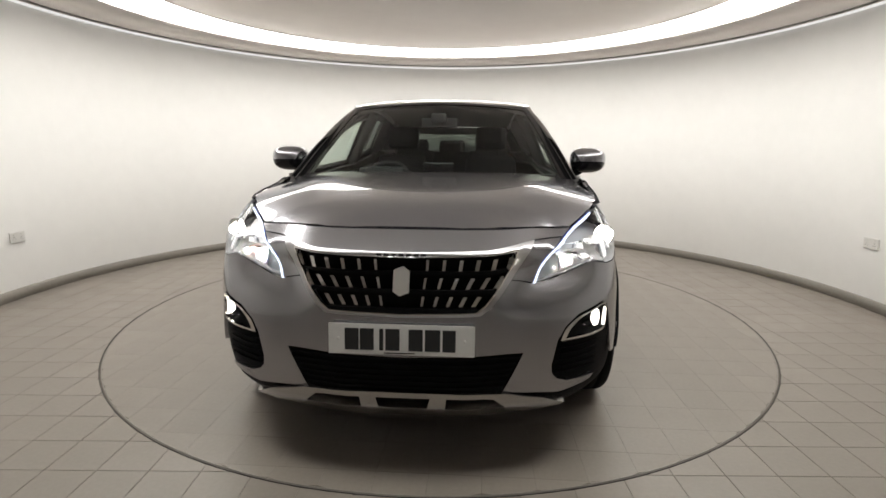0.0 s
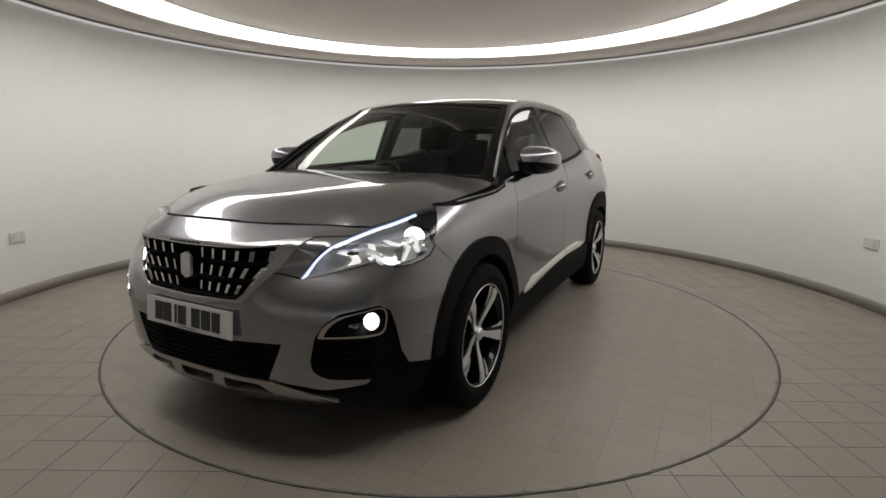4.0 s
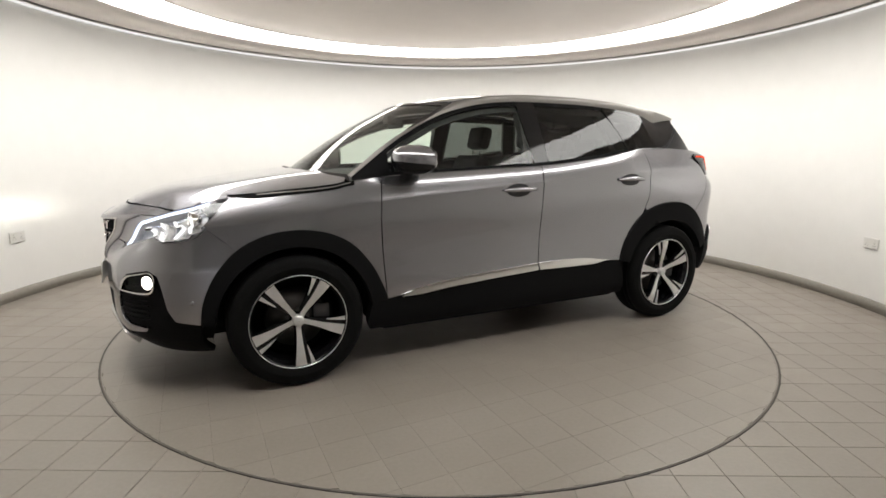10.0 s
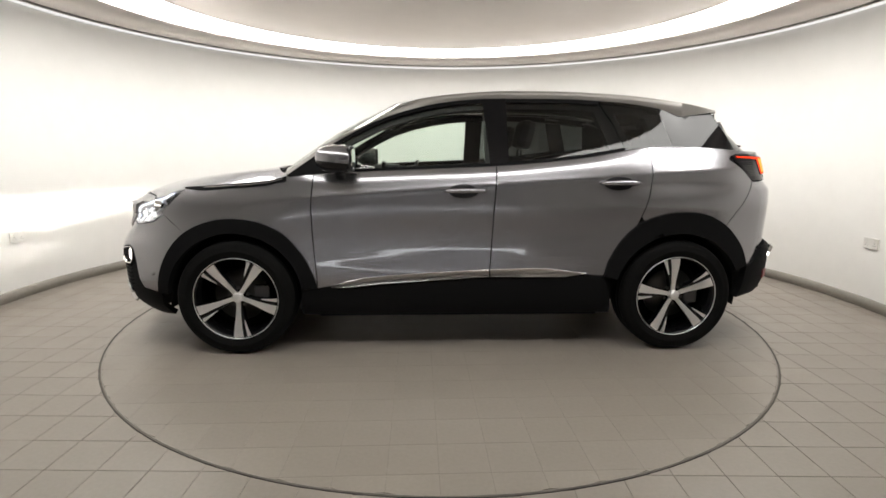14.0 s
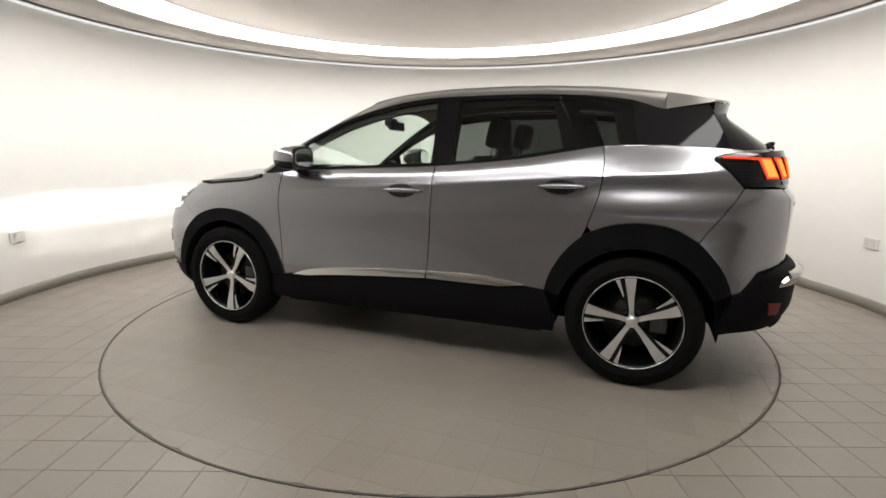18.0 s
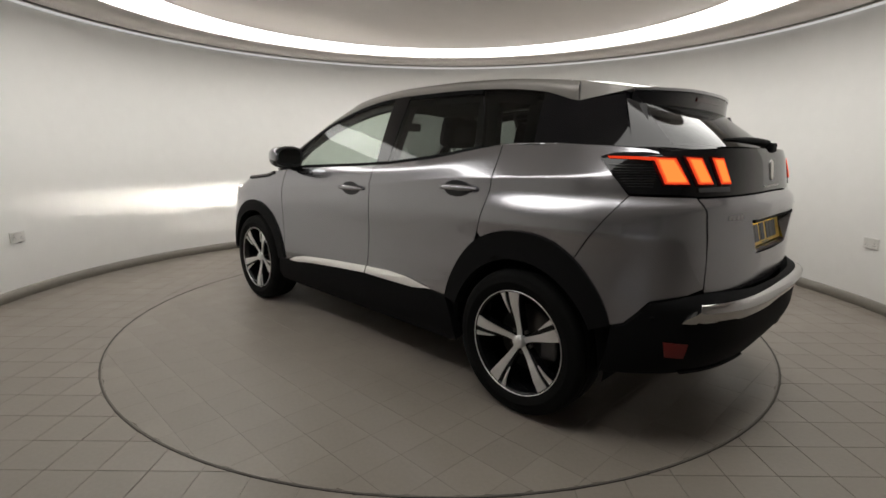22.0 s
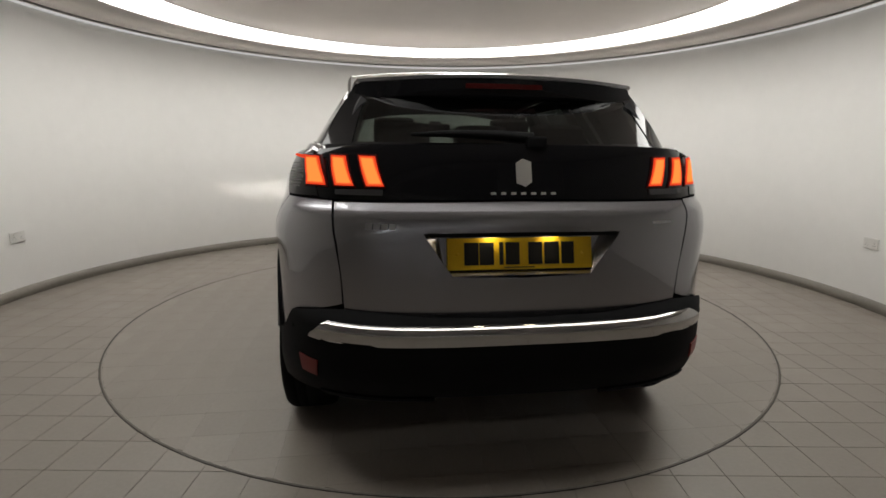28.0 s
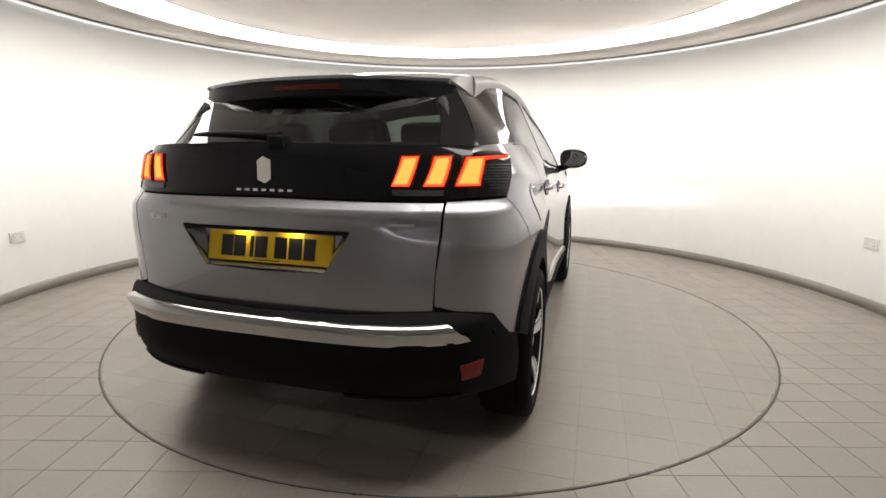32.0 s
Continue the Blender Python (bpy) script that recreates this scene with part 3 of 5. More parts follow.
def build_flanks():
    # front wing
    top = along(lambda x: BELT(x) - 0.004, 1.62, 1.06, 8)
    wing = [M(x, z) for x, z in top + [(0.90, 1.075)] + fine(curve([(0.868, 1.076), (0.875, 1.00), (0.882, 0.90), (0.881, 0.75), (0.872, 0.60), (0.858, 0.42)], 6))
            + ARCH_F[::-1][5:36] + [(1.70, 0.816), (1.742, 0.850), (1.716, 0.892), (1.678, 0.930), (1.640, 0.972)]]
    body_panel("front_wing", wing)
    # doors
    door = [M(x, z) for x, z in [(0.862, 1.076)] + along(lambda x: BELT(x) - 0.006, 0.83, -0.205, 9)
            + fine([(-0.2045, 1.132), (-0.198, 1.0), (-0.188, 0.8), (-0.178, 0.62), (-0.172, 0.50), (0.2, 0.478), (0.486, 0.463), (0.70, 0.435)]) + fine(curve([(0.852, 0.412), (0.866, 0.60), (0.875, 0.75), (0.876, 0.90), (0.869, 1.0), (0.862, 1.07)], 6))]
    doors = body_panel("front_door", door)
    rear = [M(x, z) for x, z in along(lambda x: BELT(x) - 0.006, -0.211, -1.13, 9) + curve([(-1.142, 1.16), (-1.138, 1.06), (-1.118, 0.96), (-1.080, 0.84)], 6)
            + ARCH_R[:15][::-1] + fine([(-0.87, 0.482), (-0.60, 0.50), (-0.178, 0.507), (-0.184, 0.62), (-0.194, 0.8), (-0.204, 1.0), (-0.210, 1.12)])]
    rears = body_panel("rear_door", rear)
    # rear quarter, up to the tail lamp and the tailgate gap
    seam = fine(curve([(-1.789, 1.052), (-1.712, 0.94), (-1.655, 0.86), (-1.612, 0.792)], 6))
    quarter = [M(x, z) for x, z in along(lambda x: BELT(x) - 0.004, -1.136, -1.66, 6)] + [M(-1.735, 1.236), M(-1.80, 1.230), B(0.703, 1.219), B(0.703, 1.211), M(-1.80, 1.219), M(-1.70, 1.217), M(-1.652, 1.201), M(-1.725, 1.125)] + [M(x, z) for x, z in seam] + \
              [M(x, z) for x, z in ARCH_R[16:35][::-1]] + [M(x, z) for x, z in curve([(-1.085, 0.84), (-1.123, 0.96), (-1.143, 1.06), (-1.147, 1.16), (-1.140, 1.235)], 6)]
    corner = [M(x - 0.004, z - 0.002) for x, z in seam[::-1]] + [B(0.648, 1.046), B(0.640, 0.90), B(0.626, 0.80), B(0.622, 0.69), B(0.70, 0.665), B(0.80, 0.645), M(-1.86, 0.60), M(-1.82, 0.553)] + [M(x, z) for x, z in ARCH_R[35:][::-1]]
    body_panel("bumper_corner", corner, label="metallic grey rear bumper corner")
    body_panel("rear_quarter", quarter)
    # arch trims
    for name, arch, cx, (z0, z1) in (("front_arch_trim", ARCH_F, AXLE, (0.30, 0.30)), ("rear_arch_trim", ARCH_R, -AXLE, (0.30, 0.40))):
        outer = [M(x, z - 0.001) for x, z in arch]
        inner = [M(cx + (x - cx) * (0.395 / math.hypot(x - cx, z - HUB_Z)), HUB_Z + (z - HUB_Z) * (0.395 / math.hypot(x - cx, z - HUB_Z))) for x, z in arch[::-1]]
        body_panel(name, outer + inner, material=BLACK, label="rough black plastic wheel-arch trim", lift=0.012, thick=0.05, dv=0.03, du=0.02)
    # sills and door bottoms
    sill = [M(x, z) for x, z in [(0.94, 0.40), (0.85, 0.408), (0.70, 0.43), (0.486, 0.459), (0.2, 0.474), (-0.172, 0.494), (-0.60, 0.494), (-0.872, 0.474), (-0.905, 0.40), (-0.93, 0.24), (-0.6, 0.235), (0.6, 0.235), (0.95, 0.24)]]
    body_panel("sill", sill, material=BLACK, label="rough black plastic sill cladding", lift=0.004, thick=0.05)
    # bright door strips
    stripf = [M(x, z) for x, z in [(0.777, 0.412), (0.70, 0.438), (0.60, 0.458), (0.486, 0.472), (0.2, 0.492), (-0.170, 0.512), (-0.170, 0.476), (0.2, 0.455), (0.486, 0.434), (0.65, 0.416)]]
    def strip_face(q, z):
        x, y, zz = body(q, z)
        mid = interp(x, ((-0.77, 0.480), (-0.55, 0.494), (-0.20, 0.494), (0.2, 0.4735), (0.486, 0.453), (0.65, 0.432), (0.777, 0.412)))
        return x, y - (0.50 if z > mid else 0.05) * (z - mid), zz
    body_panel("door_strip", stripf, doors, CHROME, "bright chrome strip along the door's foot", fn=strip_face, lift=0.016, thick=0.014, dv=0.012)
    stripr = [M(x, z) for x, z in [(-0.178, 0.512), (-0.40, 0.518), (-0.55, 0.514), (-0.77, 0.486), (-0.62, 0.474), (-0.40, 0.474), (-0.178, 0.476)]]
    body_panel("door_strip", stripr, rears, CHROME, "bright chrome strip along the door's foot", fn=strip_face, lift=0.016, thick=0.014, dv=0.012)
    # handles
    for parents, x0, z0 in ((doors, -0.02, 0.990), (rears, -0.945, 1.040)):
        for par, side in zip(parents, (1, -1)):
            # near-black oval laid on the door; the hollow's shade is only its colour
            dish = [M(x, z) for x, z in arc(x0 + 0.010, z0 - 0.002, 0.088, 0, 360, 24, 0.46)[:-1]]
            part("handle_dish", sheet(dish, body, 0.01, 0.01, 0.006, 0.0045, side=side), HANDLE_SHADE, par, "dark oval painting in the shaded hollow behind the handle", recalc=False)
            pts, rad = [], []
            for k in range(15):
                t = k / 14
                x = x0 + 0.125 - 0.25 * t
                y = body(M(x, z0)[0], z0)[1]
                pts.append((x, side * (y + 0.006 + 0.026 * math.sin(math.pi * min(max((t - 0.02) / 0.96, 0), 1)) ** 0.5), z0 + 0.004 * math.sin(math.pi * t)))
                rad.append(0.004 + 0.0115 * math.sin(math.pi * t) ** 0.45)
            part("door_handle", tube(pts, rad, 12), PAINT, par, "body-coloured pull handle")
    return doors, rears


FRONT_DOORS, REAR_DOORS = build_flanks()


def hood_z(x, y):
    zc, ze = HOOD_C(x), HOOD_E(x)
    r = min(abs(y) / HOOD_Y(x), 1.06)
    return ze + (zc - ze) * (1 - r**3.2) + 0.007 * bump_at(abs(y), 0.54, 0.10) * ramp01(1.95 - x, 0.0, 0.4)


# the bonnet's edge lies on the body: (y, z) of the shut line, then along the lamp
SHUT = [(0.0, 0.9375), (0.10, 0.9375), (0.20, 0.9375), (0.30, 0.9370), (0.40, 0.9335), (0.50, 0.9270), (0.58, 0.9210), (0.63, 0.9200), (0.69, 0.9440), (0.735, 0.9690)]
SHUT_X = [body(F(y, z)[0], z)[0] for y, z in SHUT]
HOOD_Y = smooth_table([(1.0, 0.805), (1.20, 0.815), (1.43, 0.812), (1.55, 0.803), (1.61, 0.790)] + [(x, y) for x, (y, z) in reversed(list(zip(SHUT_X, SHUT))) if y > 0.15] + [(2.2, 0.15)])
HOOD_C = smooth_table(((1.0, 1.125), (1.26, 1.104), (1.55, 1.068), (1.75, 1.042), (1.90, 1.017), (2.04, 0.972), (2.116, 0.935), (2.16, 0.905)))
HOOD_E = smooth_table([(0.95, 1.075), (1.06, 1.057), (1.12, 1.044), (1.43, 1.016), (1.55, 1.000), (1.61, 0.986)] + [(x, z) for x, (y, z) in reversed(list(zip(SHUT_X, SHUT))) if y > 0.15])


def build_hood():
    half = [(x - 0.002, y) for x, (y, z) in zip(SHUT_X, SHUT)] + [(1.61, 0.788), (1.55, 0.802), (1.43, 0.812), (1.20, 0.815), (1.06, 0.810),
            (1.035, 0.75), (1.10, 0.64), (1.17, 0.45), (1.21, 0.22), (1.225, 0.0)]
    poly = half + [(x, -y) for x, y in half[-2:0:-1]]
    part("bonnet", sheet(poly, lambda x, y: (x, y, hood_z(x, y)), 0.05, 0.05, 0.02), PAINT, CAR, "smooth metallic grey bonnet", recalc=False)
    # black scuttle and wipers
    half = [(1.25, 0.0), (1.235, 0.22), (1.19, 0.45), (1.12, 0.64), (1.05, 0.755), (0.98, 0.76), (1.04, 0.60), (1.12, 0.40), (1.16, 0.0)]
    poly = half + [(x, -y) for x, y in half[-2:0:-1]]
    part("scuttle", sheet(poly, lambda x, y: (x, y, 1.068 - 0.02 * (abs(y) / 0.76) ** 2), 0.06, 0.06, 0.03), BLACK, CAR, "black plastic scuttle under the windscreen", recalc=False)
    for y0, y1 in ((-0.55, 0.02), (0.05, 0.58)):
        pts = [(1.19 - 0.16 * abs(y0 + (y1 - y0) * t) ** 1.6 - 0.01, y0 + (y1 - y0) * t, 1.092) for t in [k / 8 for k in range(9)]]
        part("wiper", tube(pts, 0.008, 6), BLACK, CAR, "black windscreen wiper")


build_hood()


def build_spears():
    up = along(lambda x: BELT(x) - 0.002, 1.630, 1.02, 14)
    low = along(lambda x: BELT(x) - 0.004 - 0.022 * min(1, (1.64 - x) / 0.12), 1.02, 1.630, 14)
    spears = body_panel("wing_spear", [M(x, z) for x, z in up + low], material=BLACK, label="black strip along the bonnet's edge", lift=0.005, thick=0.008)
    up = along(lambda x: BELT(x) - 0.0085, 1.50, 1.04, 10)
    low = along(lambda x: BELT(x) - 0.0125, 1.04, 1.50, 10)
    body_panel("spear_line", [M(x, z) for x, z in up + low], spears, RAILM, "thin satin metal line", lift=0.007, thick=0.003)


build_spears()


# ---- glasshouse ----
GL_TOP = smooth_table(((-1.80, 1.465), (-1.60, 1.455), (-1.423, 1.447), (-1.34, 1.470), (-1.252, 1.497), (-0.97, 1.531), (-0.595, 1.545), (-0.23, 1.543), (-0.05, 1.533), (0.122, 1.512), (0.294, 1.473), (0.465, 1.416), (0.632, 1.335), (0.802, 1.234), (0.934, 1.141), (1.02, 1.08), (1.05, 1.062)))
Y_TOP = smooth_table(((-1.80, 0.530), (-1.66, 0.575), (-1.43, 0.602), (-1.25, 0.615), (-1.0, 0.616), (-0.3, 0.612), (0.12, 0.616), (0.3, 0.632), (0.63, 0.703), (0.93, 0.783), (1.05, 0.818)))
Y_BELT = smooth_table(((-1.95, 0.56), (-1.82, 0.655), (-1.66, 0.726), (-1.4, 0.764), (-1.0, 0.785), (-0.5, 0.804), (0.2, 0.818), (0.9, 0.822), (1.06, 0.820)))


def cabin(x, z):
    zb, zt = BELT(x) - 0.012, max(GL_TOP(x), BELT(x) + 0.01)
    k = (z - zb) / (zt - zb)
    return x, Y_BELT(x) + (Y_TOP(x) - Y_BELT(x)) * k + 0.005 * math.sin(math.pi * min(max(k, 0), 1)) * ramp01(1.0 - x, 0.0, 0.5), z


ROOF_C = smooth_table(((-1.85, 1.492), (-1.75, 1.508), (-1.4, 1.566), (-1.0, 1.608), (-0.6, 1.622), (-0.3, 1.619), (0.0, 1.604), (0.25, 1.576), (0.45, 1.535)))
ROOF_E = smooth_table(((-1.85, 1.462), (-1.75, 1.476), (-1.43, 1.532), (-1.0, 1.578), (-0.6, 1.592), (-0.3, 1.59), (0.0, 1.572), (0.25, 1.536), (0.45, 1.47)))
ROOF_Y = smooth_table(((-1.85, 0.50), (-1.75, 0.535), (-1.66, 0.563), (-1.43, 0.594), (-1.0, 0.598), (-0.3, 0.598), (0.1, 0.597), (0.3, 0.600), (0.45, 0.59)))


def roof(x, u):
    return x, u * ROOF_Y(x), ROOF_E(x) + (ROOF_C(x) - ROOF_E(x)) * (1 - abs(u) ** 2.4)


def screen(u, v):
    x = (1.215 - 0.195 * u * u) * (1 - v) + (0.44 - 0.125 * u * u) * v
    z = (1.072 - 0.012 * u * u) * (1 - v) + (1.540 - 0.030 * u * u) * v + 0.035 * math.sin(math.pi * v) * (1 - 0.5 * u * u)
    y = u * (0.795 * (1 - v) + 0.595 * v)
    return x, y, z


def back_glass(u, v):
    x = (-2.030 + 0.110 * u * u + 0.185 * u**4) * (1 - v) + (-1.66 + 0.01 * u * u + 0.028 * u**6) * v - 0.006 * math.sin(math.pi * v)
    z = (1.228 + 0.008 * u * u) * (1 - v) + (1.475 + 0.003 * u * u) * v
    return x, u * (0.694 * (1 - v) + 0.566 * v + 0.005 * math.sin(math.pi * v)), z


def SPOIL_X(u):
    """The spoiler's rear edge across the roof."""
    return -1.780 + 0.05 * u * u + 0.072 * abs(u) ** 6


def build_cabin():
    # windscreen with its dark border
    part("windscreen", sheet([(-0.93, 0.05), (0.93, 0.05), (0.95, 0.98), (-0.95, 0.98)], screen, 0.1, 0.1, 0.004, -0.003, (0, 0, 0.7)), CLEAR, CAR, "clear windscreen", recalc=False).visible_shadow = False
    for side in (1, -1):
        part("windscreen_pillar", sheet([(0.925, 0.0), (1.0, 0.0), (1.0, 1.0), (0.94, 1.0)], screen, 0.1, 0.08, 0.03, 0.0, (0, 0, 0.7), side), GLOSSB, CAR, "dark windscreen pillar", recalc=False)
    part("windscreen_border", sheet([(-0.94, -0.03), (0.94, -0.03), (0.93, 0.055), (-0.93, 0.055)], screen, 0.1, 0.1, 0.01), GLOSSB, CAR, "black printed border", recalc=False)
    part("sunshade_band", sheet([(-0.945, 0.955), (0.945, 0.955), (0.95, 1.0), (-0.95, 1.0)], screen, 0.1, 0.1, 0.01), GLOSSB, CAR, "black printed border", recalc=False)
    # roof
    poly = [(0.44, -0.02), (0.44, 0.02), (0.425, 0.5), (0.35, 0.85), (0.305, 1.0), (-1.42, 1.0), (-1.42, -1.0), (0.305, -1.0), (0.35, -0.85), (0.425, -0.5)]
    part("roof", sheet(poly, roof, 0.08, 0.1, 0.02, 0.0, (0, 0, 0.7)), PAINT, CAR, "smooth metallic grey roof", recalc=False)
    part("spoiler", sheet([(-1.426, -1.0), (-1.426, 1.0)] + [(SPOIL_X(u / 10), u / 10) for u in range(10, -11, -1)], roof, 0.05, 0.1, 0.012, 0.0, (0, 0, 0.7)), PAINT, CAR, "roof spoiler over the rear window", recalc=False)
    # side of the roof: rail from the bonnet to the spoiler
    def rail(x, k):
        a = cabin(x, max(GL_TOP(x), BELT(x) + 0.01))
        if x > 0.30:
            sx, sy, sz = screen_edge(x)
            b = (x, sy, sz)
        else:
            b = roof(x, 1.0)
        return x, a[1] + (b[1] - a[1]) * k + 0.010 * math.sin(math.pi * k), a[2] + (b[2] - a[2]) * k + 0.010 * math.sin(math.pi * k)
    body_panel("roof_rail", [(1.03, 0.0), (1.03, 1.0), (-1.42, 1.0), (-1.42, 0.0)], material=RAILM, label="satin metal roof-side strip", fn=rail, du=0.06, dv=0.25, thick=0.02)
    # fin beside the spoiler
    def fin(x, k):
        a = (x, Y_TOP(x) - 0.002, interp(x, ((-1.66, 1.482), (-1.423, 1.447))))
        b = roof(x, 1.0)
        return x, a[1] + (b[1] - a[1]) * k, a[2] + (b[2] - a[2]) * k
    body_panel("spoiler_fin", [(-1.423, 0.0), (-1.423, 1.0), (-1.66, 1.0), (-1.66, 0.0)], material=RAILM, label="painted fin beside the spoiler", fn=fin, du=0.05, dv=0.25, thick=0.02)
    # side windows
    wf = [(0.80, BELT(0.80) + 0.004)] + along(lambda x: GL_TOP(x) - 0.022, 0.80, -0.14, 12)[1:] + [(-0.175, BELT(-0.175) + 0.012)] + along(lambda x: BELT(x) + 0.012, -0.1, 0.7, 6)
    for ob in body_panel("door_window", wf, FRONT_DOORS, CLEAR, "clear side window", fn=cabin, thick=0.004, lift=-0.002, du=0.06, dv=0.06):
        ob.visible_shadow = False
    wr = [(-0.285, BELT(-0.285) + 0.012)] + along(lambda x: GL_TOP(x) - 0.022, -0.285, -0.86, 6) + [(-0.95, 1.38), (-0.995, BELT(-0.995) + 0.014)] + along(lambda x: BELT(x) + 0.012, -0.9, -0.35, 5)
    for ob in body_panel("door_window", wr, REAR_DOORS, TINT, "dark tinted side window", fn=cabin, thick=0.004, lift=-0.002, du=0.06, dv=0.06):
        ob.visible_shadow = False
    # black frames: pillar, belt moulding, window surround
    bp = [(-0.14, GL_TOP(-0.14) - 0.002), (-0.285, GL_TOP(-0.285) - 0.002), (-0.288, BELT(-0.288) - 0.004), (-0.178, BELT(-0.178) - 0.004)]
    body_panel("door_pillar", bp, material=GLOSSB, label="gloss black pillar between the doors", fn=cabin, thick=0.02, du=0.05, dv=0.08)
    topf = along(lambda x: GL_TOP(x) - 0.001, 1.03, -0.138, 14) + along(lambda x: GL_TOP(x) - 0.024, -0.138, 0.80, 12) + [(0.80, BELT(0.8) + 0.003), (1.0, BELT(1.0) - 0.002)]
    body_panel("window_surround", topf, material=BLACK, label="black window surround", fn=cabin, thick=0.02, du=0.06, dv=0.06)
    topr = along(lambda x: GL_TOP(x) - 0.001, -0.287, -0.87, 6) + along(lambda x: GL_TOP(x) - 0.024, -0.87, -0.287, 6)
    body_panel("window_surround", topr, material=BLACK, label="black window surround", fn=cabin, thick=0.02, du=0.06, dv=0.06)
    belt = along(lambda x: BELT(x) - 0.006, 1.0, -1.0, 20) + along(lambda x: BELT(x) + 0.014, -1.0, 0.8, 18)
    body_panel("belt_moulding", belt, material=BLACK, label="black moulding under the windows", fn=cabin, thick=0.02, du=0.06, dv=0.06, lift=0.002)
    # rear quarter: black pillar with a small tinted pane
    q = along(lambda x: GL_TOP(x) - 0.001, -0.872, -1.25, 5) + [(-1.30, BELT(-1.30) - 0.004)] + along(lambda x: BELT(x) - 0.004, -1.25, -1.0, 3) + [(-0.955, 1.375)]
    body_panel("quarter_window", q, material=TINT, label="gloss dark rear quarter glass", fn=cabin, thick=0.02, du=0.06, dv=0.06)
    q = along(lambda x: GL_TOP(x) - 0.001, -1.2505, -1.423, 4) + [(-1.50, 1.459), (-1.60, 1.474), (-1.622, 1.478), (-1.628, 1.462), (-1.692, 1.33), (-1.738, 1.236)] + along(lambda x: BELT(x) - 0.004, -1.70, -1.3005, 6)
    body_panel("quarter_panel", q, material=GLOSSB, label="gloss black panel over the rear quarter", fn=cabin, thick=0.02, du=0.06, dv=0.06)
    # shoulder ledge between the quarter panel and the glass
    def ledge(x, k):
        a = body(*M(x, BELT(x) - 0.005))
        b = cabin(x, BELT(x) - 0.006)
        return x, a[1] + (b[1] - a[1]) * k, a[2] + (b[2] - a[2]) * k + 0.004 * math.sin(math.pi * k)
    body_panel("shoulder_ledge", [(1.0, 0.0), (1.0, 1.0), (-1.735, 1.0), (-1.735, 0.0)], fn=ledge, thick=0.0, du=0.05, dv=0.25, out=(0, 0, 0.7))
    # painted corner over the tail lamp, then the black deck under the rear window
    qa, qb = M(-1.735, 1.236)[0], B(0.700, 1.220)[0]

    def shoulder(k, c):
        a = body(qa + (qb - qa) * k, BELT(-1.735) - 0.005 - 0.020 * k)
        b = back_glass(1.0 - 0.015 * k, 0.0)
        return tuple(a[i] + (b[i] - a[i]) * c + (0.004 * math.sin(math.pi * c) if i == 2 else 0) for i in range(3))
    body_panel("shoulder_corner", [(0.0, 0.0), (0.0, 1.0), (1.0, 1.0), (1.0, 0.0)], fn=shoulder, thick=0.0, du=0.1, dv=0.25, out=(0, 0, 0.7))

    def deck(k, c):
        z = interp(abs(k) * 0.7, ((0.0, 1.240), (0.45, 1.236), (0.60, 1.230), (0.70, 1.217))) - 0.001
        a = body(3 - (3 - qb) * k, z)
        b = back_glass(k * 0.985, 0.02)
        return tuple(a[i] + (b[i] - a[i]) * c for i in range(3))
    part("window_deck", sheet([(-1.0, 0.0), (-1.0, 1.0), (1.0, 1.0), (1.0, 0.0)], deck, 0.05, 0.25, 0.0, 0.0, (-1.0, 0, 0.0)), GLOSSB, CAR, "gloss black ledge under the rear window", recalc=False)
    # rear window
    part("rear_window", sheet([(-1.0, 0.0), (1.0, 0.0), (1.0, 1.0), (-1.0, 1.0)], back_glass, 0.1, 0.1, 0.006, 0.0, (0, 0, 0.7)), REAR_TINT, CAR, "dark tinted rear window", recalc=False).visible_shadow = False


def build_rear_border():
    for side in (1, -1):
        part("window_border", sheet([(0.84, 0.0), (1.004, 0.0), (1.004, 1.0), (0.90, 1.0)], back_glass, 0.05, 0.1, 0.006, 0.002, (0, 0, 0.7), side), GLOSSB, CAR, "black printed border", recalc=False)
    part("window_border", sheet([(-0.90, 0.0), (0.90, 0.0), (0.90, 0.05), (-0.90, 0.05)], back_glass, 0.1, 0.05, 0.006, 0.002, (0, 0, 0.7)), GLOSSB, CAR, "black printed border", recalc=False)


def screen_edge(x):
    return screen(1.0, solve(lambda v: -screen(1.0, v)[0], -x, -0.2, 1.2))


build_cabin()
build_rear_border()


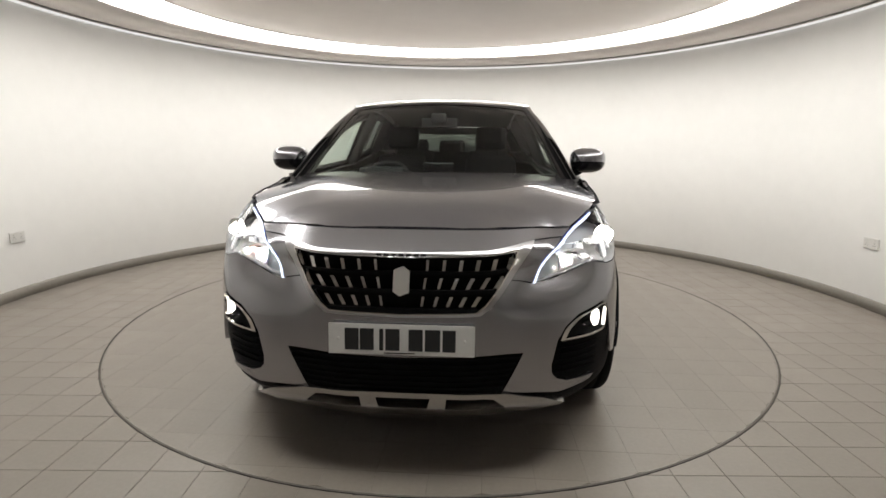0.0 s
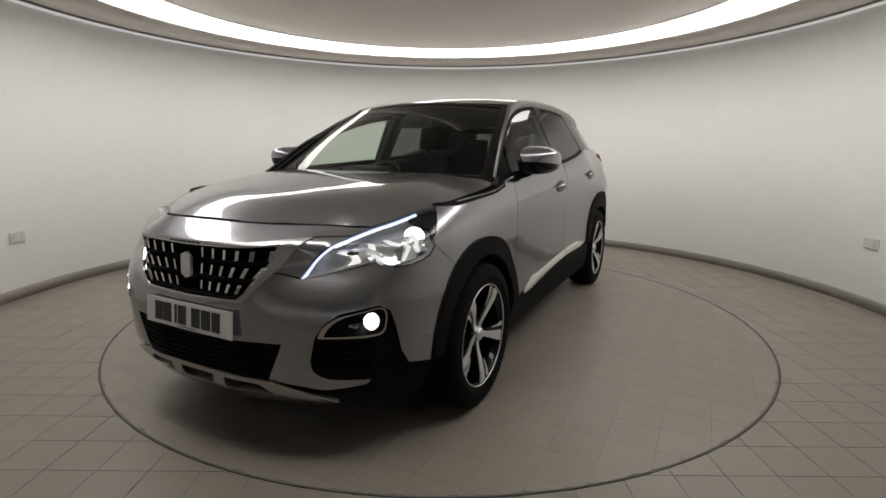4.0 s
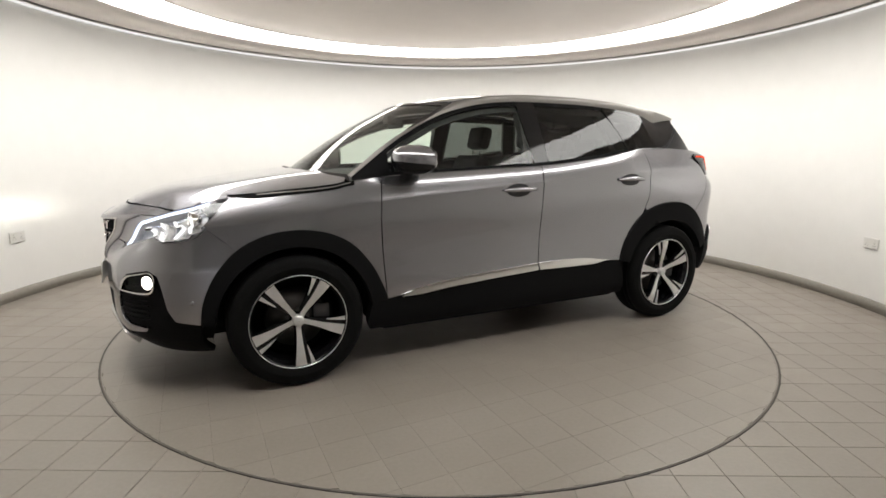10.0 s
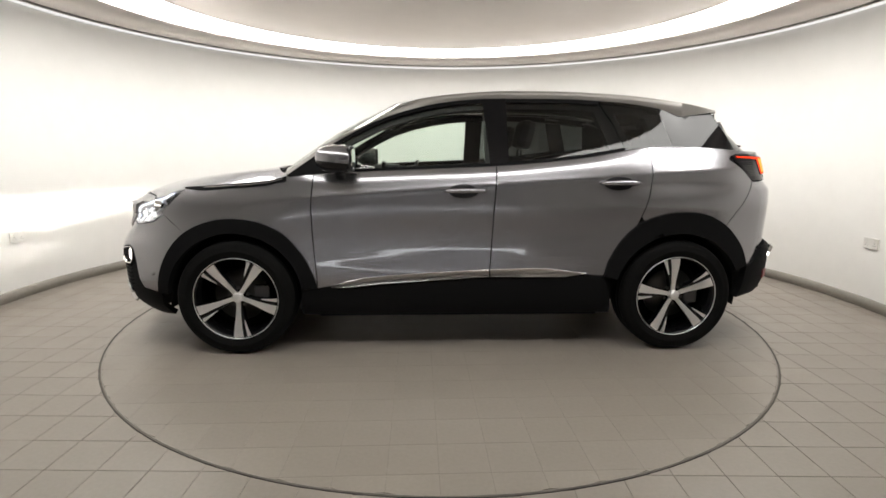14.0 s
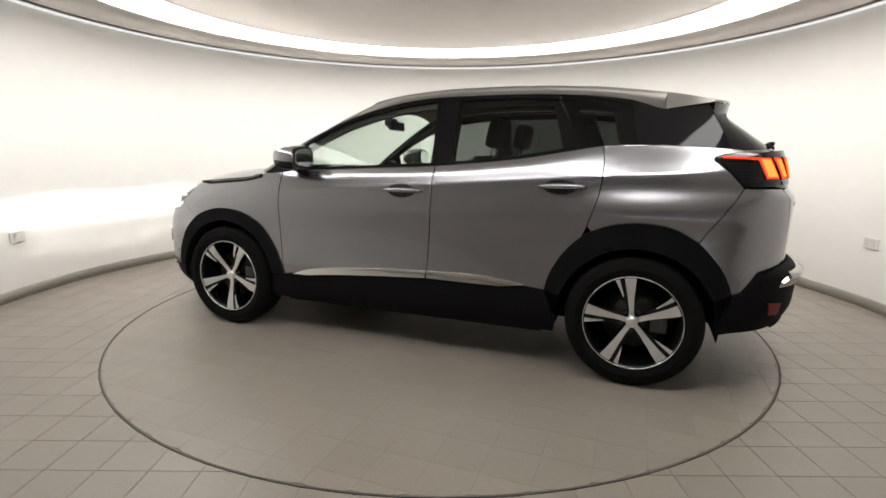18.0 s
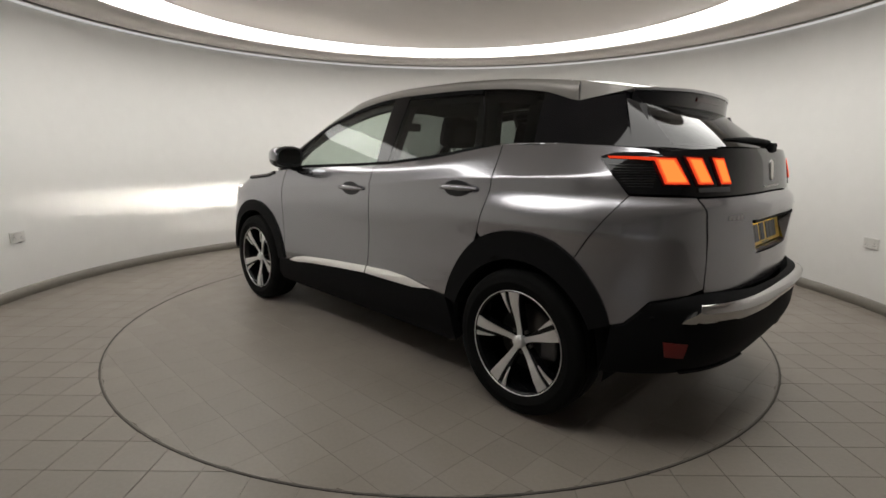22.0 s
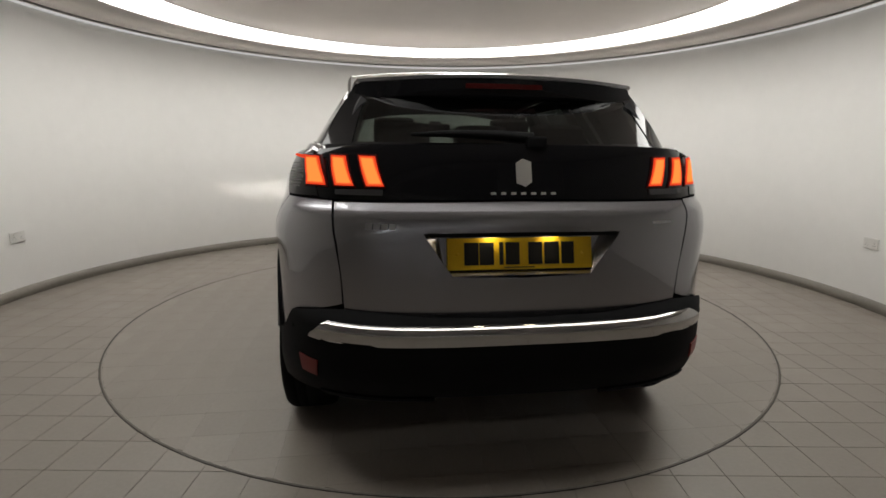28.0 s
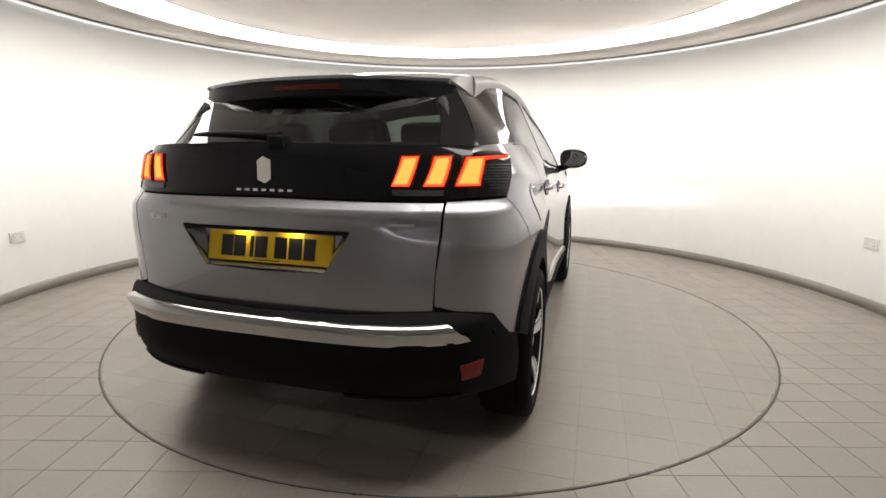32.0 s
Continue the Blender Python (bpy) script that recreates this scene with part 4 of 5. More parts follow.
def build_inner():
    """Dark inner body that closes the gaps, wheel wells, floor pan."""
    def inner(q, z):
        x, y, zz = body(q, z)
        return x, y, zz
    arches = lambda arch, cx: [M(cx + (x - cx) * 0.86, HUB_Z + (z - HUB_Z) * 0.86) for x, z in arch]
    poly = [F(0.0, 0.30), M(1.75, 0.30)] + arches(ARCH_F, AXLE) + [M(0.93, 0.26), M(-0.9, 0.26)] + arches(ARCH_R, -AXLE) + [M(-1.73, 0.31), M(-1.80, 0.35), B(0.60, 0.37), B(0.60, 1.20), M(-1.75, 1.20)] + \
        [M(x, BELT(x) - 0.03) for x in (-1.6, -1.2, -0.9, -0.5, 0.0, 0.5, 1.0, 1.3, 1.58)] + [M(1.60, 0.74), F(0.45, 0.62), F(0.0, 0.62)]
    body_panel("inner_shell", poly, material=DARK, label="dark inner body", fn=inner, lift=-0.03, thick=0, du=0.1, dv=0.1)
    for side in (1, -1):
        for cx in (AXLE, -AXLE):
            bm = lathe([(0.41, 0.84), (0.41, 0.50), (0.05, 0.50)], 40, "y", radians(-10), radians(200), (cx, 0, HUB_Z))
            if side < 0:
                bmesh.ops.scale(bm, vec=(1, -1, 1), verts=bm.verts[:])
            part("wheel_well", bm, DARK, CAR, "black wheel-arch liner")
    bm = bmesh.new()
    box(bm, -1.72, 1.95, -0.52, 0.52, 0.22, 0.30)
    box(bm, -0.86, 0.86, -0.84, 0.84, 0.22, 0.30)
    part("floor_pan", bm, DARK, CAR, "black underbody")


build_inner()


def ring_polys(outer, inner):
    """Quads between two outlines of as many points."""
    return [[outer[i], outer[i + 1], inner[i + 1], inner[i]] for i in range(len(outer) - 1)]


def mirrored(polys, tail=False):
    """Outlines of the left half and their mirror images."""
    polys = polys if isinstance(polys[0], list) else [polys]
    return polys + [[(6 - q if tail else -q, z) for q, z in p[::-1]] for p in polys]


def on_body(name, polys, material, parent=None, label="", lift=0.0, thick=0.016, fn=None, du=0.025, dv=0.02):
    return part(name, sheet(polys, fn or body, du, dv, thick, lift), material, parent or CAR, label, recalc=False)


# ---- tail ----
# a plain slim six-sided badge
BADGE = [[(-0.026, 0.040), (0.006, 0.053), (0.030, 0.036), (0.026, -0.040), (-0.006, -0.053), (-0.030, -0.036)]]



def build_tail():
    hole = [(3.0, 0.948), B(0.345, 0.945), B(0.335, 0.925), B(0.245, 0.795), (3.0, 0.788)]
    rim = [(3.0, 1.048), B(0.640, 1.042), B(0.632, 0.90), B(0.614, 0.668), (3.0, 0.640)]
    gate = on_body("tailgate", mirrored(ring_polys(rim, hole), True), PAINT, label="metallic grey tailgate with a plate hollow")
    mouth = [(y, z) for y, z in ((0.343, 0.944), (0.334, 0.925), (0.245, 0.797), (-0.245, 0.797), (-0.334, 0.925), (-0.343, 0.944))]
    floor_ = [(0.300, 0.936), (0.290, 0.920), (0.268, 0.812), (-0.268, 0.812), (-0.290, 0.920), (-0.300, 0.936)]
    bm = bmesh.new()
    va = [bm.verts.new((tail_yz(y, z)[0] + 0.001, y, z)) for y, z in mouth]
    vb = [bm.verts.new((-2.050 - 0.10 * (0.93 - z), y, z)) for y, z in floor_]
    bm.faces.new(vb)
    for i in range(6):
        bm.faces.new((va[i], va[(i + 1) % 6], vb[(i + 1) % 6], vb[i]))
    part("plate_hollow", bm, PAINT, gate, "hollow round the number plate")
    plate(gate, PLATE_Y, pose(-2.068, 0, 0.866, -13, 0, -90), "yellow rear number plate with plain dark bars")
    for y in (-0.105, 0.105):
        bm = bmesh.new()
        box(bm, -2.090, -2.066, y - 0.020, y + 0.020, 0.931, 0.938, 0.002)
        part("plate_lamp", bm, PLATE_E, gate, "warm plate lamp")
    bm = bmesh.new()
    box(bm, -2.108, -2.060, -0.330, 0.330, 0.940, 0.947, 0.002)
    box(bm, -2.110, -2.098, -0.325, 0.325, 0.932, 0.945, 0.002)
    part("plate_visor", bm, BLACK, gate)
    band = [(3.0, 1.240), B(0.45, 1.236), B(0.60, 1.230), B(0.70, 1.217), B(0.700, 1.056), B(0.640, 1.050), (3.0, 1.056)]
    bnd = on_body("rear_band", mirrored(band, True), GLOSSB, label="gloss black band across the tailgate")
    house = [B(0.697, 1.209), M(-1.80, 1.217), M(-1.70, 1.215), M(-1.652, 1.199), M(-1.725, 1.122), M(-1.79, 1.058), B(0.697, 1.058)]
    def upright(q, z):
        x, y, zz = body(q, z)
        return (x, y, zz) if z < 1.12 else (x, y + 0.55 * (body(q, 1.12)[1] - y) * (0.5 + 0.5 * ramp01(-x, 1.74, 1.84)) * (1 - ramp01(z, 1.202, 1.218)), zz)

    def on_lamp(y, z):
        return solve(lambda q: -upright(q, z)[1], -y, 2.0, 3.0), z
    lamps = body_panel("tail_lamp", house, material=GLOSSB, label="gloss black tail lamp with three glowing claws", lift=0.003, thick=0.02, fn=upright)
    for par, side in zip(lamps, (1, -1)):
        for a, b, c, d in ((0.743, 0.690, 0.667, 0.738), (0.646, 0.595, 0.570, 0.633), (0.551, 0.497, 0.470, 0.528)):
            on = upright if a > 0.7 else body
            P = on_lamp if a > 0.7 else B
            for name, g, lift, material, label in (("claw_frame", -0.006, 0.006, RED_G, "dark red claw surround"), ("claw_light", 0.0, 0.009, TAIL_E, "glowing red claw-shaped light"),
                                                   ("claw_glow", 0.004, 0.0098, TAIL_MID, "orange glow inside the claw light"), ("claw_core", 0.0085, 0.0106, TAIL_CORE, "bright heart of the claw light")):
                cl = [P(a - g, 1.196 - g), P(b + g, 1.194 - g), P(c + g, 1.096 + g), P(d - g, 1.096 + g)]
                part(name, sheet(cl, on, 0.02, 0.02, 0.010 if g <= 0 else 0.002, lift, side=side), material, par, label, recalc=False)
        top = [M(-1.682, 1.199), on_lamp(0.735, 1.197), on_lamp(0.738, 1.184), M(-1.80, 1.189), M(-1.690, 1.193)]
        part("light_line", sheet(top, upright, 0.02, 0.02, 0.008, 0.009, side=side), TAIL_E, par, "thin red light line", recalc=False)
        rev = [B(0.635, 1.084), B(0.473, 1.086), B(0.476, 1.066), B(0.635, 1.066)]
        part("reversing_lamp", sheet(rev, body, 0.02, 0.02, 0.008, 0.005, side=side), GREY_L, par, "grey reversing lamp strip", recalc=False)
        for k in range(9):
            z0 = 1.085 + 0.010 * k
            ln = [M(-1.775 + 0.010 * k, z0), M(-1.86, z0 + 0.002), M(-1.86, z0 + 0.005), M(-1.777 + 0.010 * k, z0 + 0.003)]
            part("lamp_rib", sheet(ln, upright, 0.05, 0.02, 0.002, 0.005, side=side), PILLAR, par, recalc=False)

    def bumper(q, z):
        x, y, zz = body(q, z)
        qq = q if q <= 3 else 6 - q
        k = ramp01(z, 0.26, 0.46) * (1 - 0.30 * ramp01(z, 0.615, 0.655)) * ramp01(qq, 2.05, 2.5)
        k = k * (1 - 0.9 * ramp01(z, 0.640, 0.672))
        return x - 0.063 * k * ramp01(qq, 2.2, 2.7), y + math.copysign(0.010 * k, y), zz
    low = [(3.0, 0.652), B(0.30, 0.656), B(0.61, 0.672), B(0.70, 0.664), B(0.80, 0.644), M(-1.86, 0.595), M(-1.82, 0.548), M(-1.78, 0.535), M(-1.738, 0.330), M(-1.80, 0.342), B(0.66, 0.352), B(0.3, 0.358), (3.0, 0.358)]
    bump = on_body("rear_bumper", mirrored(low, True), BLACK, label="rough black plastic rear bumper", fn=bumper, thick=0.05, lift=0.003)
    strip = [(3.0, 0.636), B(0.3, 0.636), B(0.52, 0.635), B(0.60, 0.634), B(0.655, 0.631), B(0.692, 0.620), B(0.722, 0.594), B(0.730, 0.574), B(0.66, 0.568), B(0.3, 0.572), (3.0, 0.573)]

    def chrome(q, z):
        x, y, zz = bumper(q, z)
        qq = q if q <= 3 else 6 - q
        return x - 0.020 * min(max((z - 0.571) / 0.045, 0), 1) * (1 - ramp01(qq, 2.4, 2.2)) + 0.045 * min(max((z - 0.621) / 0.015, 0), 1), y, zz
    on_body("bumper_strip", mirrored(strip, True), STRIPM, bump, "broad chrome strip on the rear bumper", fn=chrome, lift=0.010, thick=0.02, dv=0.01)
    for side in (1, -1):
        refl = [B(0.770, 0.492), B(0.700, 0.484), B(0.705, 0.425), B(0.760, 0.432)]
        part("reflector", sheet(refl, bumper, 0.02, 0.02, 0.01, 0.008, side=side), REFLECTOR, bump, "dark red rear reflector", recalc=False)
        bm = lathe([(0.001, 0.003), (0.009, 0.003), (0.011, 0.0)], 14, "x")
        s = part("parking_sensor", bm, BLACK, bump)
        x, y, z = bumper(B(0.80, 0.585)[0], 0.585)
        s.matrix_basis = pose(x - 0.004, side * y, z, 0, 0, 180 - side * 50)
        lip = [B(0.70, 0.366), B(0.30, 0.366), B(0.30, 0.350), B(0.68, 0.350)]
        part("bumper_lip", sheet(lip, bumper, 0.02, 0.02, 0.03, 0.012, side=side), BLACK, bump, recalc=False)
    # badges as plain shapes
    strokes = [[(solve(lambda q: -body(q, 1.145 + dz * 0.88)[1], -dy * 0.95, 2.0, 4.0), 1.145 + dz * 0.88) for dy, dz in st] for st in BADGE]
    on_body("badge", strokes, BADGEM, bnd, "plain chrome badge", lift=0.004, thick=0.006, dv=0.01, du=0.01)
    for k in range(7):
        y0 = 0.105 - 0.035 * k
        q0, q1 = (solve(lambda q: -body(q, 1.075)[1], -(y0 + d), 2.0, 4.0) for d in (0.0085, -0.0085))
        on_body("badge_bar", [(q0, 1.079), (q1, 1.079), (q1, 1.071), (q0, 1.071)], BADGEM, bnd, "small plain chrome bar", lift=0.003, thick=0.004)
    for y0, n, w in ((0.535, 4, 0.020), (-0.478, 1, 0.085)):
        for k in range(n):
            ya = y0 - 0.026 * k
            q0, q1 = (solve(lambda q: -body(q, 0.962)[1], -d, 2.0, 4.0) for d in (ya, ya - w))
            on_body("badge_bar", [(q0, 0.976), (q1, 0.976), (q1, 0.956 if n > 1 else 0.967), (q0, 0.956 if n > 1 else 0.967)], FRAME, gate, "small plain chrome bar", lift=0.003, thick=0.004)
    # spoiler underside down to the window, high brake light, wiper
    def under(v, u):
        a = roof(SPOIL_X(u) + 0.004, u)
        b = back_glass(u * 0.985, 0.76)
        k = v
        return a[0] + (b[0] - a[0]) * k, a[1] + (b[1] - a[1]) * k, a[2] - 0.016 + (b[2] + 0.012 - a[2]) * k - 0.020 * math.sin(math.pi * k)
    part("spoiler_underside", sheet([(0.0, -1.0), (0.0, 1.0), (1.0, 1.0), (1.0, -1.0)], under, 0.25, 0.1, 0.0, 0.0, (-1.5, 0, 1.6)), GLOSSB, CAR, "black underside of the spoiler", recalc=False)
    part("brake_light", sheet([(0.12, -0.28), (0.12, 0.28), (0.26, 0.28), (0.26, -0.28)], under, 0.1, 0.1, 0.004, 0.005, (-1.5, 0, 1.6)), BRAKE_L, CAR, "dark red high brake light", recalc=False)
    pts = [back_glass(u, v) for u, v in ((-0.06, 0.075), (0.10, 0.105), (0.25, 0.12), (0.40, 0.12), (0.55, 0.105))]
    pts = [(x - 0.025, y, z + 0.014) for x, y, z in pts]
    part("rear_wiper", tube(pts, [0.020, 0.018, 0.015, 0.011, 0.006], 8), BLACK, CAR, "black rear wiper")
    x, y, z = back_glass(-0.06, 0.03)
    bm = bmesh.new()
    box(bm, x - 0.045, x + 0.01, y - 0.04, y + 0.03, z - 0.012, z + 0.03, 0.008)
    part("wiper_hub", bm, BLACK, CAR)
    # fuel flap on the right flank
    flap = [M(x, z) for x, z in [(-1.27, 1.075), (-1.44, 1.085), (-1.47, 1.06), (-1.455, 0.945), (-1.43, 0.925), (-1.29, 0.918), (-1.262, 0.94), (-1.258, 1.055)]]
    part("fuel_flap", sheet(flap, body, 0.015, 0.0125, 0.005, 0.003, side=-1), PAINT, CAR, "body-coloured fuel flap", recalc=False)


def plate(parent, material, at, label):
    bm = bmesh.new()
    box(bm, -0.26, 0.26, -0.0025, 0.0025, -0.0555, 0.0555, 0.002)
    p = part("number_plate", bm, material, parent, label)
    p.matrix_basis = at
    for x0, w in ((-0.176, 0.050), (-0.122, 0.050), (-0.070, 0.014), (-0.030, 0.050), (0.052, 0.050), (0.112, 0.054), (0.170, 0.046)):
        bm = bmesh.new()
        box(bm, x0 - w / 2, x0 + w / 2, -0.0042, -0.002, -0.039, 0.039)
        part("plate_bar", bm, INK, p)
    bm = bmesh.new()
    box(bm, -0.06, 0.05, -0.0040, -0.002, -0.050, -0.0465)
    part("plate_bar", bm, INK, p)
    for x in (-0.225, 0.225):
        q = part("plate_screw", lathe([(0.001, -0.0055), (0.005, -0.0050), (0.006, -0.002)], 12, "y", at=(x, 0, 0)), material, p)
    return p


build_tail()


# ---- front ----
GR_OUT = [(0.0, 0.866), (0.30, 0.873), (0.478, 0.888), (0.430, 0.825), (0.374, 0.746), (0.316, 0.674), (0.277, 0.644), (0.0, 0.636)]
GR_IN = [(0.0, 0.857), (0.30, 0.862), (0.408, 0.866), (0.390, 0.82), (0.346, 0.745), (0.297, 0.679), (0.266, 0.654), (0.0, 0.645)]


def BROW(y):
    """Height of the bumper's upper edge, just under the bonnet's front edge."""
    return interp(y, SHUT) - 0.0045


def build_front():
    brow = [(0.0, BROW(0)), F(0.15, BROW(0.15)), F(0.30, BROW(0.3)), F(0.43, BROW(0.43)), F(0.50, BROW(0.50)), F(0.58, BROW(0.58)), F(0.620, BROW(0.620)), F(0.632, 0.914), F(0.594, 0.8930), F(0.478, 0.890), F(0.30, 0.873), (0.0, 0.866)]
    lower = [F(*p) for p in GR_OUT[::-1][:4]] + [F(0.384, 0.759), F(0.467, 0.738), F(0.53, 0.747), F(0.60, 0.765), F(0.66, 0.783), F(0.712, 0.801), M(1.927, 0.782), M(1.868, 0.785), M(1.822, 0.795), M(1.776, 0.810), M(1.738, 0.846),
             M(1.70, 0.811), *[M(x, z) for x, z in ARCH_F[:16][::-1]], M(1.90, 0.405), M(1.93, 0.46), M(1.945, 0.55), M(1.962, 0.625), M(2.0, 0.650), M(2.045, 0.640), M(2.095, 0.624), M(2.126, 0.585), M(2.142, 0.535),
             F(0.556, 0.49), F(0.545, 0.44), F(0.549, 0.405), F(0.570, 0.382), F(0.61, 0.366), F(0.73, 0.360), F(0.715, 0.342), F(0.58, 0.320), F(0.50, 0.332), F(0.365, 0.343), F(0.437, 0.498), (0.0, 0.487)]
    bumper = on_body("front_bumper", mirrored([brow, lower]), PAINT, label="metallic grey front bumper")
    wedge = [F(0.386, 0.7615), F(0.430, 0.825), F(0.478, 0.8875), F(0.592, 0.8905), F(0.543, 0.853), F(0.497, 0.801), F(0.469, 0.743)]
    for side in (1, -1):
        part("grille_wing", sheet(wedge, body, 0.02, 0.02, 0.012, -0.002, side=side), PAINT, bumper, "painted panel between grille and lamp", recalc=False)
    # black lower part with openings
    dark = [(0.0, 0.50), F(0.45, 0.51), F(0.62, 0.56), M(2.10, 0.64), M(2.0, 0.66), M(1.95, 0.63), M(1.91, 0.40), M(1.79, 0.39), M(1.745, 0.215), F(0.72, 0.20), F(0.4, 0.20), (0.0, 0.20)]
    on_body("bumper_lower", mirrored(dark), BLACK, bumper, "rough black lower bumper", lift=-0.016, thick=0.03)
    on_body("intake_back", mirrored([(0.0, 0.50), F(0.45, 0.505), F(0.38, 0.335), (0.0, 0.335)]), DARK, bumper, lift=-0.012, thick=0.0)
    for k in range(6):
        z0 = 0.362 + 0.022 * k
        w = 0.37 + 0.011 * k
        on_body("intake_slat", mirrored([(0.0, z0 + 0.007), F(w, z0 + 0.007), F(w - 0.003, z0), (0.0, z0)]), BLACK, bumper, lift=-0.004, thick=0.02, dv=0.05)
    for side in (1, -1):
        for k in range(6):
            z0 = 0.395 + 0.024 * k
            ln = [F(0.560 + 0.006 * k, z0 + 0.007), M(2.02, z0 + 0.009), M(2.02, z0 + 0.002), F(0.560 + 0.006 * k, z0)]
            part("intake_slat", sheet(ln, body, 0.03, 0.05, 0.02, -0.006, side=side), BLACK, bumper, recalc=False)
        # fog lamp: chrome frame, dark bowl, glowing lamp
        fo_ = [(2.138, 0.532), (2.126, 0.578), (2.095, 0.614), (2.045, 0.631), (1.998, 0.642), (1.976, 0.622), (1.978, 0.580), (1.990, 0.545), (2.025, 0.533), (2.138, 0.532)]
        fi_ = [(2.128, 0.539), (2.116, 0.576), (2.089, 0.609), (2.044, 0.626), (2.001, 0.637), (1.981, 0.620), (1.983, 0.581), (1.994, 0.551), (2.027, 0.541), (2.128, 0.539)]
        fo, fi = ([M(x, z) for x, z in curve(pts, 4)] for pts in (fo_, fi_))
        fog = part("fog_lamp", sheet(ring_polys(fo, fi), body, 0.02, 0.02, 0.02, 0.004, side=side), CHROME, CAR, "fog lamp in a thin chrome frame, lit", recalc=False)
        part("fog_bowl", sheet(fi[:-1], body, 0.02, 0.02, -0.045, -0.045, side=side), GLOSSB, fog, "gloss black bowl", recalc=False)
        part("fog_glow", sheet([M(x, z) for x, z in arc(2.020, 0.587, 0.0225, 0, 360, 20, 1.45)[:-1]], body, 0.01, 0.01, 0.012, -0.013, side=side), FOG_E, fog, "glowing white lamp", recalc=False)
        bm = lathe([(0.001, 0.003), (0.009, 0.003), (0.011, 0.0)], 14, "x")
        s = part("parking_sensor", bm, PAINT, bumper)
        x, y, z = body(M(1.822, 0.495)[0], 0.495)
        s.matrix_basis = pose(x, side * (y + 0.001), z, 0, 0, side * 72)
    # grille
    frame_ = on_body("grille", mirrored(ring_polys([F(*p) for p in GR_OUT], [F(*p) for p in GR_IN])), FRAME, label="black grille with bright tabs in a chrome frame", lift=0.004, thick=0.02, dv=0.012)
    inn = [(y * 0.980, 0.757 + (z - 0.757) * 0.955) for y, z in GR_IN]
    on_body("grille_edge", mirrored(ring_polys([F(*p) for p in GR_IN], [F(*p) for p in inn])), CHROME, frame_, "thin bright chrome edge", lift=0.008, thick=0.012, dv=0.012)
    part("grille_back", sheet(mirrored([F(*p) for p in GR_IN]), body, 0.05, 0.05, -0.03, -0.030), DARK, frame_, "black grille backing", recalc=False)
    for z0 in (0.858, 0.795, 0.728, 0.660):
        w = interp(z0, ((0.645, 0.25), (0.678, 0.300), (0.745, 0.352), (0.82, 0.398), (0.864, 0.41)))
        on_body("grille_bar", mirrored([(0.0, z0 + 0.006), F(w, z0 + 0.007), F(w - 0.004, z0 - 0.006), (0.0, z0 - 0.007)]), BLACK, frame_, lift=-0.006, thick=0.02, dv=0.05)
    for side in (1, -1):
        for r, (zt, zb, sc) in enumerate(((0.844, 0.806, 1.0), (0.780, 0.741, 0.925), (0.713, 0.677, 0.83))):
            for k in range(6):
                y0 = (0.092 + 0.0595 * k) * sc
                lean = 0.030 * (y0 / 0.39) * (1 if r else 0.35)
                w = 0.0046 + 0.0009 * k
                if y0 + w > interp(zt, ((0.645, 0.25), (0.678, 0.303), (0.745, 0.356), (0.82, 0.402), (0.864, 0.418))) - 0.002:
                    continue
                tab = [F(y0 + w, zt), F(max(y0 - w, 0.002), zt), F(max(y0 - w - lean, 0.002), zb), F(y0 + w - lean, zb)]
                part("grille_tab", sheet(tab, body, 0.05, 0.05, 0.008, -0.003, side=side), CHROME, frame_, recalc=False)
    strokes = [[(math.copysign(F(abs(dy), 0.77)[0], dy), 0.768 + dz) for dy, dz in st] for st in BADGE]
    on_body("badge", strokes, BADGEM, frame_, "plain chrome badge", lift=0.008, thick=0.012, dv=0.01, du=0.01)
    for k in range(7):
        y0 = 0.078 - 0.026 * k
        q0, q1 = (math.copysign(F(abs(y0 + d), 0.86)[0], y0 + d) for d in (0.009, -0.009))
        on_body("badge_bar", [(q0, 0.8635), (q1, 0.8635), (q1, 0.8555), (q0, 0.8555)], GREY_L, frame_, lift=0.006, thick=0.002)
    plate(bumper, PLATE_W, pose(2.250, 0, 0.559, -5, 0, 90), "white front number plate with plain dark bars")
    # bright skid plate with three slots
    top = [(0.0, 0.352), F(0.10, 0.352), F(0.135, 0.352), F(0.16, 0.352), F(0.30, 0.347), F(0.375, 0.342), F(0.52, 0.312), F(0.61, 0.268)]
    up = [(0.0, 0.330), F(0.10, 0.330), F(0.115, 0.330), F(0.16, 0.330), F(0.29, 0.328), F(0.33, 0.322), F(0.50, 0.296), F(0.60, 0.264)]
    dn = [(0.0, 0.288), F(0.09, 0.288), F(0.115, 0.288), F(0.155, 0.286), F(0.33, 0.284), F(0.375, 0.284), F(0.50, 0.270), F(0.59, 0.258)]
    bot = [(0.0, 0.240), F(0.10, 0.240), F(0.13, 0.240), F(0.16, 0.240), F(0.34, 0.243), F(0.40, 0.245), F(0.50, 0.250), F(0.58, 0.254)]
    polys = ring_polys(top, up) + ring_polys(dn, bot)
    for i in (1, 2, 5, 6):
        polys.append([up[i], up[i + 1], dn[i + 1], dn[i]])
    on_body("skid_plate", mirrored(polys), SATIN, bumper, "satin silver skid plate with three slots", lift=0.010, thick=0.03, dv=0.015)


FOG_E = lamp_mat("fog_glow", (1.0, 0.93, 0.84), 6.0)
build_front()


